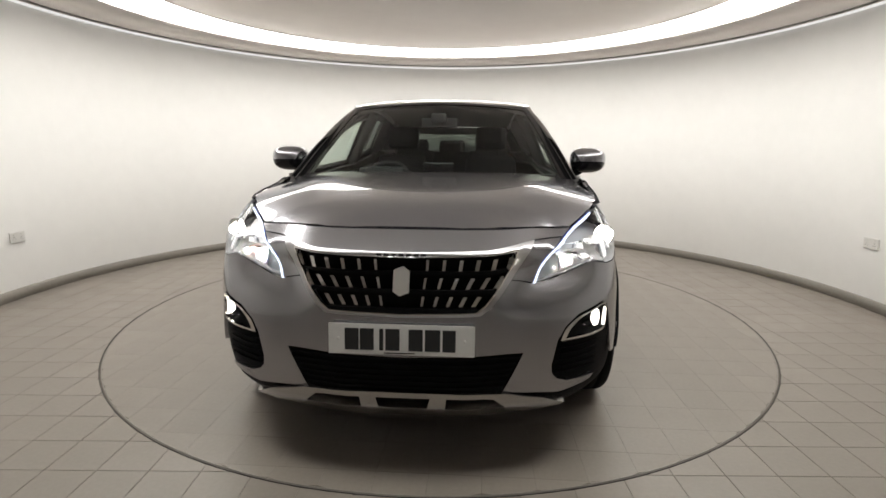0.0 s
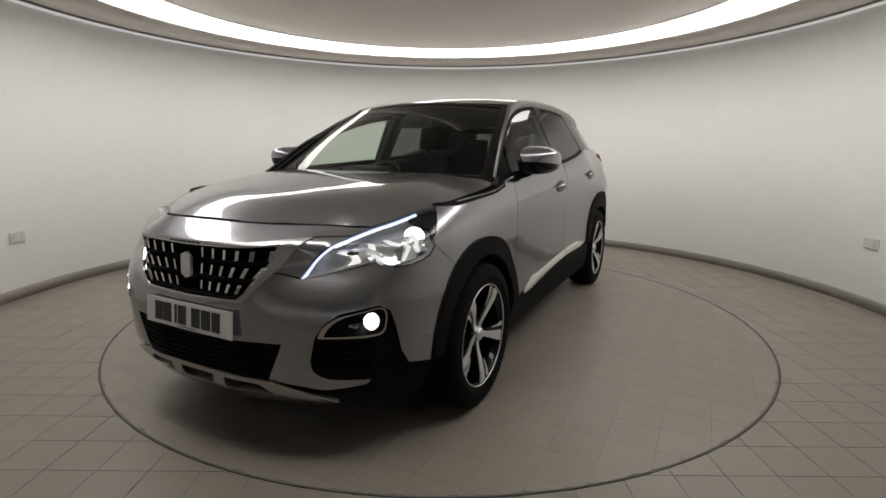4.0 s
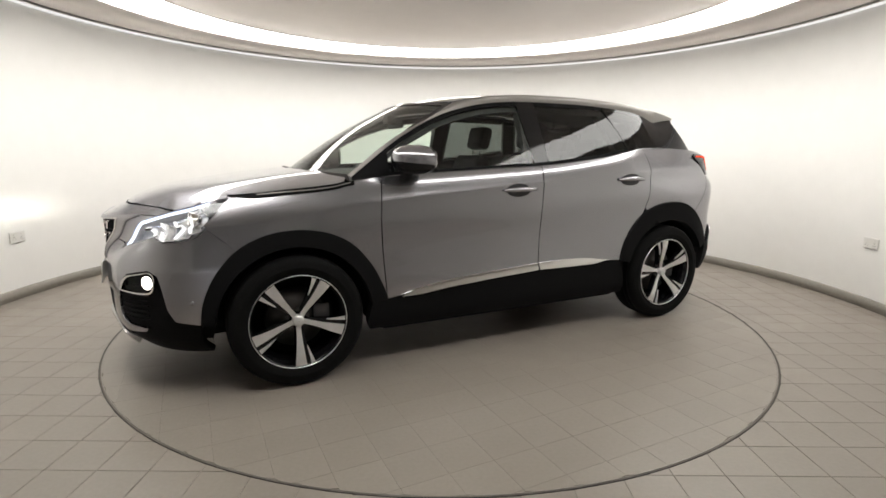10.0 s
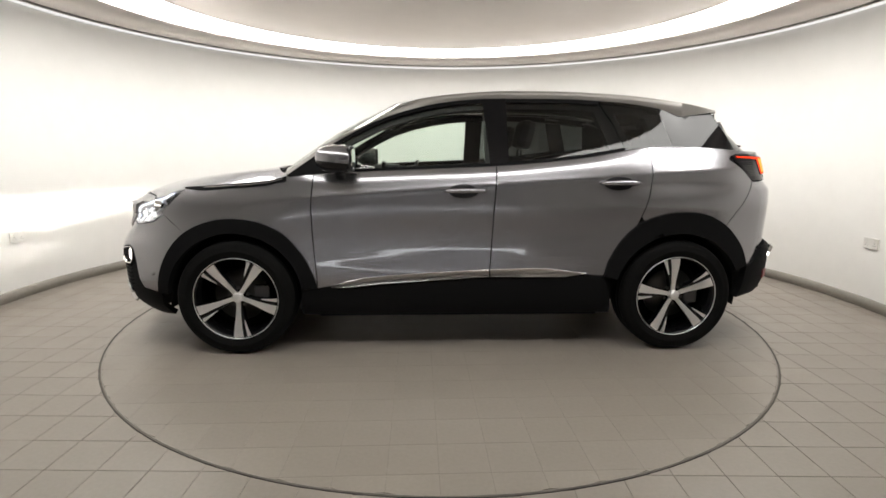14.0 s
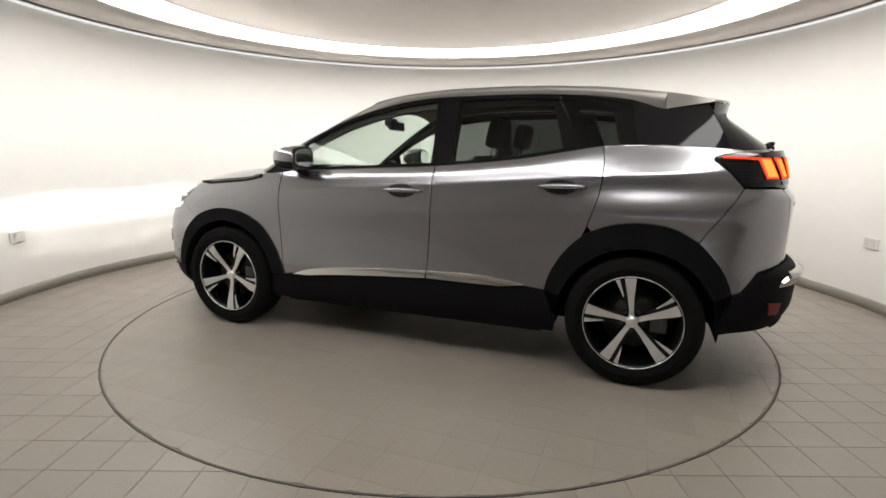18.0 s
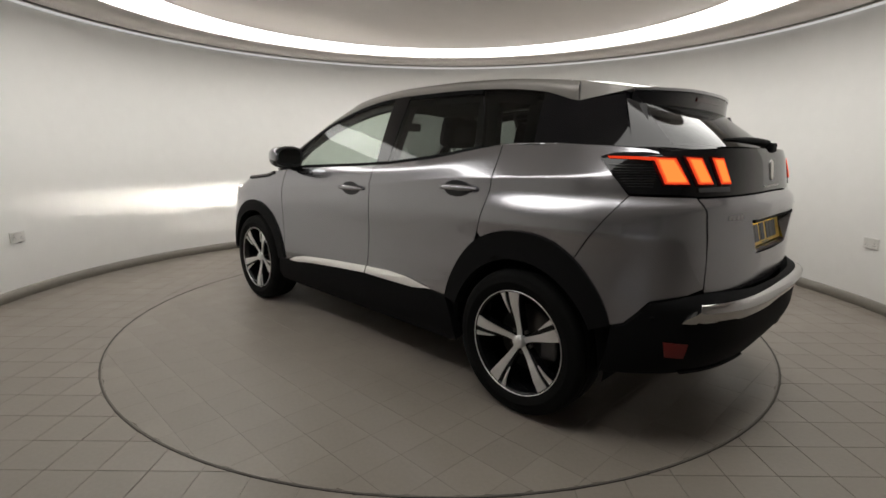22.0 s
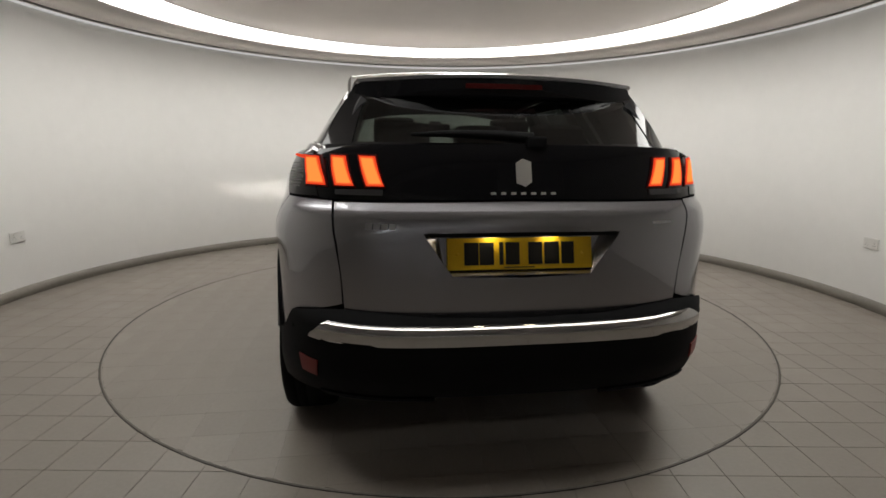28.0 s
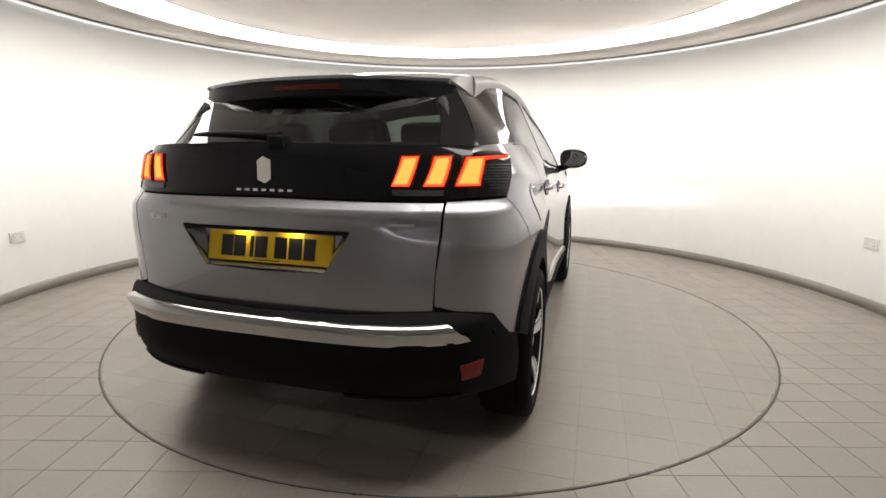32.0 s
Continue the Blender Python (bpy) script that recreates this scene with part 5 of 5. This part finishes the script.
def build_head_lamps():
    outline = [F(0.470, 0.742), F(0.483, 0.770), F(0.500, 0.799), F(0.546, 0.851), F(0.596, 0.890), F(0.640, 0.916), F(0.690, 0.940), F(0.718, 0.955), F(0.745, 0.970), M(1.628, 0.981), M(1.672, 0.930), M(1.710, 0.892), M(1.738, 0.855), M(1.780, 0.815), M(1.825, 0.800), M(1.868, 0.790), M(1.925, 0.787), F(0.715, 0.806), F(0.660, 0.788), F(0.600, 0.770), F(0.53, 0.752)]
    line = curve([(0.472, 0.744), (0.501, 0.799), (0.547, 0.850), (0.597, 0.8890), (0.641, 0.9150), (0.691, 0.939), (0.742, 0.967)], 5)
    drl_t = [F(y, z) for y, z in line]
    drl_m = [F(y + 0.0022, z - 0.0016) for y, z in line]
    drl_b = [F(y + 0.0085, z - 0.0050) for y, z in line]
    for side in (1, -1):
        lamp = part("head_lamp", sheet(outline, body, 0.02, 0.02, -0.055, -0.055, side=side), LAMP_IN, CAR, "lit head lamp with a slanting daylight strip", recalc=False)
        part("daylight_strip", sheet(ring_polys(drl_m, drl_b), body, 0.02, 0.02, 0.01, -0.004, side=side), DRL_E, lamp, "glowing white daylight strip", recalc=False)
        part("daylight_edge", sheet(ring_polys(drl_t, drl_m), body, 0.02, 0.02, 0.01, -0.004, side=side), DRL_B, lamp, "blue edge of the daylight strip", recalc=False)
        # bright reflector cells, folded like chevrons
        for x0, x1, zl, zh, tw in ((2.030, 1.960, 0.775, 0.835, 0.016), (1.960, 1.895, 0.800, 0.876, -0.016), (1.895, 1.825, 0.806, 0.902, 0.016), (1.825, 1.765, 0.832, 0.915, -0.012)):
            xm, zm = (x0 + x1) / 2, (zl + zh) / 2
            cell = [[M(x0, zl), M(x1, zl + 0.006), M(x1 - tw, zm), M(x0 - tw, zm - 0.002)], [M(x0 - tw, zm - 0.002), M(x1 - tw, zm), M(x1, zh), M(x0, zh - 0.014)]]

            def folded(q, z, zm=zm, zh=zh):
                x, y, zz = body(q, z)
                return x - 0.020 * (1 - min(abs(z - zm) / (zh - zm), 1)), y - 0.008 * (1 - min(abs(z - zm) / (zh - zm), 1)), zz
            gl = M(x0 - 0.004, zh - 0.016), M(x0 - tw - 0.012, zm), M(x0 - 0.004, zl + 0.004), M(x0 - 0.016, zl + 0.005), M(x0 - tw - 0.026, zm), M(x0 - 0.016, zh - 0.014)
            part("light_guide", sheet([[gl[0], gl[1], gl[4], gl[5]], [gl[1], gl[2], gl[3], gl[4]]], folded, 0.02, 0.02, 0.004, -0.018, side=side), GUIDE_E, lamp, "glowing chevron-shaped light guide", recalc=False)
            part("reflector_cell", sheet(cell, folded, 0.02, 0.015, 0.012, -0.026, side=side), LAMP_CELL, lamp, "bright folded reflector", recalc=False)
        low = [F(0.485, 0.752), F(0.560, 0.772), F(0.66, 0.800), F(0.712, 0.820), F(0.714, 0.808), F(0.66, 0.790), F(0.60, 0.772), F(0.52, 0.752)]
        part("lamp_trim", sheet(low, body, 0.02, 0.02, 0.01, -0.012, side=side), LAMP_CELL, lamp, "bright lower lamp trim", recalc=False)
        # dark corner towards the wing
        dk = [F(0.725, 0.953), F(0.742, 0.966), M(1.634, 0.978), M(1.677, 0.930), M(1.713, 0.893), M(1.732, 0.870), M(1.722, 0.910)]
        part("lamp_corner", sheet(dk, body, 0.02, 0.02, 0.02, -0.010, side=side), GLOSSB, lamp, "gloss black lamp corner", recalc=False)
        # glowing bulb in its bright bowl
        c = body(M(1.800, 0.880)[0], 0.880)
        bowl = lathe([(0.005, -0.052), (0.024, -0.049), (0.036, -0.034), (0.042, -0.014), (0.044, -0.004)], 28, "x")
        b = part("lamp_bowl", bowl, CHROME, lamp, "bright lamp bowl")
        b.matrix_basis = pose(c[0] + 0.004, side * (c[1] - 0.030), c[2], 0, 2, side * 14)
        bulb = part("bulb", lathe([(0.001, -0.026), (0.010, -0.028), (0.017, -0.034), (0.020, -0.044)], 20, "x"), BULB_E, lamp, "glowing lamp bulb")
        bulb.matrix_basis = b.matrix_basis
        # added, hidden emitters: a bright slot between two dark blades throws light ahead
        for tag, x0, y0, y1, z0, tall, deep, tilt, glow in (("beam_slot", 1.978, 0.614, 0.644, 0.832, 0.0026, 0.025, BEAM_TILT, BEAM_E), ("fog_slot", 2.040, 0.672, 0.700, 0.580, 0.0032, 0.034, FOG_TILT, BEAM_F)):
            m = pose(x0, 0, z0, 0, tilt, 0)
            if side == -1:
                y0, y1 = -y1, -y0
            bm = bmesh.new()
            box(bm, -0.002, 0.0, y0, y1, -tall / 2, tall / 2)
            e = part(tag, bm, glow, lamp, "added beam source hidden in the lamp")
            e.matrix_basis = m
            bm = bmesh.new()
            for s in (-1, 1):
                box(bm, 0.0, deep, y0 - 0.004, y1 + 0.004, s * (tall / 2 + 0.0012) - 0.0008, s * (tall / 2 + 0.0012) + 0.0008)
            for y in (y0 - 0.0025, y1 + 0.0005):
                box(bm, -0.002, deep * 0.45, y, y + 0.002, -tall / 2 - 0.0015, tall / 2 + 0.0015)
            box(bm, -0.006, -0.0005, y0 - 0.0045, y1 + 0.0045, -tall, tall)
            e = part("beam_hood", bm, DARK, lamp)
            e.matrix_basis = m
        ln = part("lens", sheet(outline, body, 0.02, 0.02, 0.012, 0.0, side=side), LENS, lamp, "clear lamp cover", recalc=False)
        ln.visible_shadow = False


BEAM_TILT, FOG_TILT = 5.5, 8.0
BEAM_F = lamp_mat("fog_beam_glow", (1.0, 0.93, 0.84), 150000.0)
build_head_lamps()


# ---- wheels ----
def build_wheel(at, first):
    w = new("wheel")
    w.parent = CAR
    w.matrix_basis = at
    tagged(w, "two-tone five-spoke alloy wheel with black tyre")
    prof = [(0.246, 0.10), (0.262, 0.111), (0.285, 0.1145), (0.288, 0.1165), (0.291, 0.1145), (0.312, 0.113), (0.330, 0.107), (0.341, 0.092), (0.346, 0.075), (0.347, 0.058), (0.343, 0.056), (0.343, 0.050), (0.3475, 0.048), (0.348, 0.018), (0.344, 0.016), (0.344, 0.008), (0.348, 0.006),
            (0.348, -0.03), (0.346, -0.07), (0.341, -0.092), (0.330, -0.107), (0.29, -0.115), (0.246, -0.10)]
    part("tyre", lathe(prof, 72, "y"), RUBBER, w, "black rubber tyre")
    part("rim", lathe([(0.252, 0.098), (0.246, 0.102), (0.240, 0.100), (0.234, 0.088), (0.222, 0.03), (0.212, -0.09), (0.245, -0.10)], 72, "y"), GLOSSB, w, "gloss black wheel barrel")
    part("rim_edge", lathe([(0.2495, 0.100), (0.2482, 0.1055), (0.2458, 0.1055), (0.2448, 0.098)], 72, "y"), ALLOY, w, "bright turned rim edge")
    part("brake_disc", lathe([(0.03, 0.0), (0.158, 0.0), (0.158, -0.025), (0.03, -0.025)], 48, "y"), DISCM, w, "steel brake disc")
    part("brake_shield", lathe([(0.02, -0.050), (0.21, -0.050), (0.214, -0.085)], 40, "y"), DARK, w, "dark shield behind the brake")
    bm = bmesh.new()
    box(bm, -0.175, -0.085, -0.05, 0.032, -0.065, 0.065, 0.014)
    part("brake_caliper", bm, GREY_L, w, "grey brake caliper")
    part("hub_cap", lathe([(0.001, 0.090), (0.022, 0.0885), (0.028, 0.085), (0.031, 0.078), (0.031, 0.05)], 32, "y"), ALLOY, w, "silver wheel-centre cap")
    yo = lambda r: 0.066 + 0.034 * ramp01(r, 0.03, 0.22)

    def spoke(pts, a, drop, depth, edge=0.0):
        bm = bmesh.new()
        top = [bm.verts.new((r * math.cos(a + t), yo(r) - drop, r * math.sin(a + t))) for r, t in pts]
        low = [bm.verts.new((r * math.cos(a + t), yo(r) - drop - depth, r * math.sin(a + t))) for r, t in pts]
        n = len(pts)
        h = n // 2
        for i in range(h - 1):
            bm.faces.new((top[i], top[i + 1], top[n - 2 - i], top[n - 1 - i]))
        for i in range(n):
            bm.faces.new((top[i], low[i], low[(i + 1) % n], top[(i + 1) % n]))
        return bm
    for k in range(5):
        a = radians(first + 72 * k)
        main = [(0.022, -0.62), (0.05, -0.26), (0.08, -0.165), (0.13, -0.128), (0.19, -0.122), (0.244, -0.118), (0.244, 0.118), (0.19, 0.122), (0.13, 0.128), (0.08, 0.165), (0.05, 0.26), (0.022, 0.62)]
        part("spoke", spoke(main, a, 0.0, 0.006), ALLOY, w, "bright machined spoke")
        side = [(0.142, -0.272), (0.16, -0.288), (0.20, -0.300), (0.244, -0.318), (0.244, -0.222), (0.20, -0.232), (0.16, -0.240), (0.142, -0.256)]
        part("spoke_blade", spoke(side, a, 0.001, 0.006), ALLOY, w, "thin bright blade beside the spoke")
        web = [(0.024, -0.65), (0.06, -0.34), (0.10, -0.28), (0.16, -0.28), (0.238, -0.31), (0.238, 0.125), (0.16, 0.150), (0.10, 0.180), (0.06, 0.26), (0.024, 0.65)]
        part("spoke_web", spoke(web, a, 0.0075, 0.04), GLOSSB, w, "gloss black spoke flank")
        b = a + radians(36)
        bm = bmesh.new()
        bmesh.ops.create_cone(bm, segments=10, radius1=0.009, radius2=0.008, depth=0.02, cap_ends=True)
        bmesh.ops.transform(bm, matrix=pose(0.056 * math.cos(b), 0.052, 0.056 * math.sin(b), 90), verts=bm.verts[:])
        part("wheel_bolt", bm, DISCM, w)
    return w


for x, first in ((AXLE, -90), (-AXLE, 85)):
    build_wheel(pose(x, 0.800, HUB_Z + 0.002), first)
    build_wheel(pose(x, -0.800, HUB_Z + 0.002, 0, 0, 180), first + 20)


# ---- door mirrors ----
def build_mirror(side):
    bm = bmesh.new()
    bmesh.ops.create_uvsphere(bm, u_segments=28, v_segments=18, radius=1.0)

    def shape(v):
        x, y, z = v
        sx = 0.115 if x > 0 else 0.080
        p = Vector((math.copysign(abs(x) ** (0.95 if x > 0 else 0.30), x) * sx, math.copysign(abs(y) ** 0.62, y) * 0.108, math.copysign(abs(z) ** 0.66, z) * 0.078))
        p.z *= 1 - 0.22 * (y if y > 0 else 0)
        p.x -= 0.035 * max(y, 0) ** 2
        return p
    for f in bm.faces:
        f.smooth = True
    for v in bm.verts:
        v.co = shape(v.co)
    bm_low = bm.copy()
    bmesh.ops.bisect_plane(bm, geom=bm.verts[:] + bm.edges[:] + bm.faces[:], plane_co=(0, 0, -0.018), plane_no=(0.10, 0, -1), clear_outer=True)
    bmesh.ops.bisect_plane(bm_low, geom=bm_low.verts[:] + bm_low.edges[:] + bm_low.faces[:], plane_co=(0, 0, -0.018), plane_no=(-0.10, 0, 1), clear_outer=True)
    at = pose(0.715, side * 0.938, 1.172, 0, 0, -side * 4)
    flip = Matrix.Diagonal((1, side, 1, 1))
    for b in (bm, bm_low):
        bmesh.ops.transform(b, matrix=flip, verts=b.verts[:])
    bmesh.ops.scale(bm_low, vec=(0.985, 0.985, 1.0), verts=bm_low.verts[:])
    cap = part("mirror_cap", bm, PAINT, CAR, "body-coloured door mirror")
    cap.matrix_basis = at
    part("mirror_base", bm_low, GLOSSB, cap, "gloss black mirror underside")
    # dark bezel and glass on the rear face, turned towards the driver
    def pane(name, half_y, half_z, x0, thick, material, label, turn):
        bm = bmesh.new()
        ring = []
        for k in range(32):
            a = 2 * math.pi * k / 32
            c, d = math.copysign(abs(math.cos(a)) ** 0.55, math.cos(a)), math.copysign(abs(math.sin(a)) ** 0.55, math.sin(a))
            ring.append(bm.verts.new((0, c * half_y, d * half_z * (1 - 0.16 * max(side * c, 0)))))
        f = bm.faces.new(ring)
        r = bmesh.ops.extrude_face_region(bm, geom=[f])
        bmesh.ops.translate(bm, vec=(thick, 0, 0), verts=[v for v in r["geom"] if isinstance(v, bmesh.types.BMVert)])
        ob = part(name, bm, material, cap, label)
        ob.matrix_basis = pose(x0, 0.0, 0.0, 0, 0, side * turn)
        return ob
    pane("bezel", 0.098, 0.070, -0.088, 0.020, PILLAR, "black mirror bezel", 0)
    pane("mirror_glass", 0.084, 0.057, -0.096, 0.006, MIRROR, "mirror glass", 5)
    # arm down to the door
    bm = tube([(0.0, -side * 0.03, -0.045), (0.005, -side * 0.07, -0.070), (0.01, -side * 0.115, -0.082), (0.015, -side * 0.15, -0.085)], [0.030, 0.028, 0.026, 0.026], 10)
    part("mirror_arm", bm, BLACK, cap, "black mirror arm")


build_mirror(1)
build_mirror(-1)


# ---- cabin inside ----
def build_seat(at, rear=False):
    s = new("seat")
    s.parent = CAR
    s.matrix_basis = at
    tagged(s, "dark fabric car seat with headrest")
    bm = bmesh.new()
    box(bm, -0.26, 0.26, -0.25, 0.25, 0.0, 0.15, 0.045)
    part("seat_cushion", bm, SEATM, s)
    bm = bmesh.new()
    box(bm, -0.07, 0.07, -0.25, 0.25, 0.0, 0.62, 0.05)
    for v in bm.verts:
        k = max(0.0, (v.co.z - 0.3) / 0.32)
        v.co.y *= 1 - 0.22 * k
    b = part("backrest", bm, SEATM, s)
    b.matrix_basis = pose(-0.22, 0, 0.08, 0, -20, 0)
    bm = bmesh.new()
    box(bm, -0.05, 0.05, -0.13, 0.13, 0.0, 0.19, 0.045)
    h = part("headrest", bm, SEATM, s)
    h.matrix_basis = pose(-0.455, 0, 0.72 if not rear else 0.60, 0, -14, 0)
    for y in (-0.06, 0.06):
        part("headrest_rod", tube([(-0.44, y, 0.62), (-0.46, y, 0.76)], 0.006, 6), DISCM, s)


def build_interior():
    for y in (0.37, -0.37):
        build_seat(pose(0.02, y, 0.52))
        build_seat(pose(-0.86, y, 0.56), True)
    build_seat(pose(-0.86, 0.0, 0.55), True)
    # dashboard
    def dash(u, v):
        x = 1.04 - 0.62 * v - 0.16 * u * u
        return x, u * 0.74, 1.045 + 0.035 * math.sin(math.pi * min(v * 1.1, 1)) - 0.30 * max(0, v - 0.75) / 0.25 * (v > 0.75)
    part("dashboard", sheet([(-1.0, 0.0), (1.0, 0.0), (1.0, 1.0), (-1.0, 1.0)], dash, 0.1, 0.08, 0.25), TRIM_I, CAR, "black dashboard", recalc=False)
    bm = bmesh.new()
    box(bm, 0.40, 0.62, -0.52, -0.22, 1.045, 1.115, 0.03)
    part("instrument_hood", bm, TRIM_I, CAR, "black instrument hood")
    bm = bmesh.new()
    box(bm, 0.50, 0.52, -0.10, 0.10, 1.05, 1.145, 0.006)
    part("centre_screen", bm, GLOSSB, CAR, "gloss black centre screen")
    # steering wheel on the right
    sw = new("steering_wheel")
    sw.parent = CAR
    sw.matrix_basis = pose(0.33, -0.37, 0.99, 0, 65, 0)
    tagged(sw, "small black steering wheel")
    part("wheel_rim", lathe([(0.165 + 0.016 * math.cos(a), 0.016 * math.sin(a)) for a in [2 * math.pi * k / 8 for k in range(9)]], 36, "z"), TRIM_I, sw)
    bm = bmesh.new()
    box(bm, -0.05, 0.05, -0.15, 0.15, -0.03, 0.0, 0.012)
    part("wheel_centre", bm, TRIM_I, sw)
    # inner mirror with its sensor block
    bm = bmesh.new()
    box(bm, 0.435, 0.465, -0.12, 0.12, 1.375, 1.440, 0.012)
    m = part("inner_mirror", bm, TRIM_I, CAR, "black inside mirror")
    bm = bmesh.new()
    box(bm, 0.46, 0.53, -0.05, 0.05, 1.405, 1.465, 0.015)
    part("mirror_mount", bm, TRIM_I, m)
    # headlining, door cards and inner pillars
    def lining(x, u):
        p = roof(x, u * 0.97)
        return p[0], p[1], p[2] - 0.035
    part("headlining", sheet([(0.40, -1.0), (0.40, 1.0), (-1.66, 1.0), (-1.66, -1.0)], lining, 0.15, 0.2, 0.0), TRIM_L, CAR, "dark cloth headlining", recalc=False)
    for side in (1, -1):
        for x0, x1, lean in ((-0.15, -0.29, 0.0), (-0.93, -1.06, 0.10)):
            pil = [(x0, BELT(x0)), (x1, BELT(x1)), (x1 + lean, GL_TOP(x1) - 0.01), (x0 + lean, GL_TOP(x0) - 0.01)]
            part("inner_pillar", sheet(pil, cabin, 0.1, 0.1, 0.04, -0.03, side=side), TRIM_I, CAR, "dark inner pillar", recalc=False)
        pil = [(-1.22, BELT(-1.22)), (-1.42, BELT(-1.42)), (-1.62, BELT(-1.62)), (-1.80, 1.245), (-1.72, 1.44), (-1.42, 1.44), (-1.28, 1.47), (-1.16, 1.49)]
        part("inner_pillar", sheet(pil, cabin, 0.1, 0.1, 0.04, -0.035, side=side), TRIM_I, CAR, "dark inner pillar", recalc=False)
        top = along(lambda x: GL_TOP(x) - 0.004, 0.95, -1.2, 14) + along(lambda x: GL_TOP(x) - 0.05, -1.2, 0.80, 12)
        part("grab_rail", sheet(top, cabin, 0.1, 0.1, 0.02, -0.03, side=side), TRIM_I, CAR, "dark inner roof edge", recalc=False)
        card = along(lambda x: BELT(x) - 0.002, 0.95, -1.75, 20) + [(-1.75, 1.15), (0.95, 1.0)]
        part("door_card", sheet(card, cabin, 0.1, 0.05, 0.02, -0.04, side=side), TRIM_I, CAR, "dark inner door top", recalc=False)
    # parcel shelf
    bm = bmesh.new()
    box(bm, -1.86, -1.28, -0.60, 0.60, 1.165, 1.185, 0.006)
    part("parcel_shelf", bm, TRIM_I, CAR, "black parcel shelf")


build_interior()


# ---- the turn of car and turntable ----
def theta(t):
    """The turntable's turn, in degrees, at t seconds: almost even, six degrees a second."""
    return -93.907281 - 6.08851037 * t + 0.0143939409 * t**2 - 8.19009783e-5 * t**3 - 2.98053088e-5 * t**4 + 6.27979842e-7 * t**5


def motions():
    car_rows, deck_rows = [], []
    for t in range(33):
        turn = pose(0, 0, 0, 0, 0, theta(t))
        deck_rows.append((float(t), turn))
        car_rows.append((float(t), turn @ pose(CAR_X, CAR_Y, 0)))
    walk(CAR, car_rows)
    walk(TURNTABLE, deck_rows)


motions()
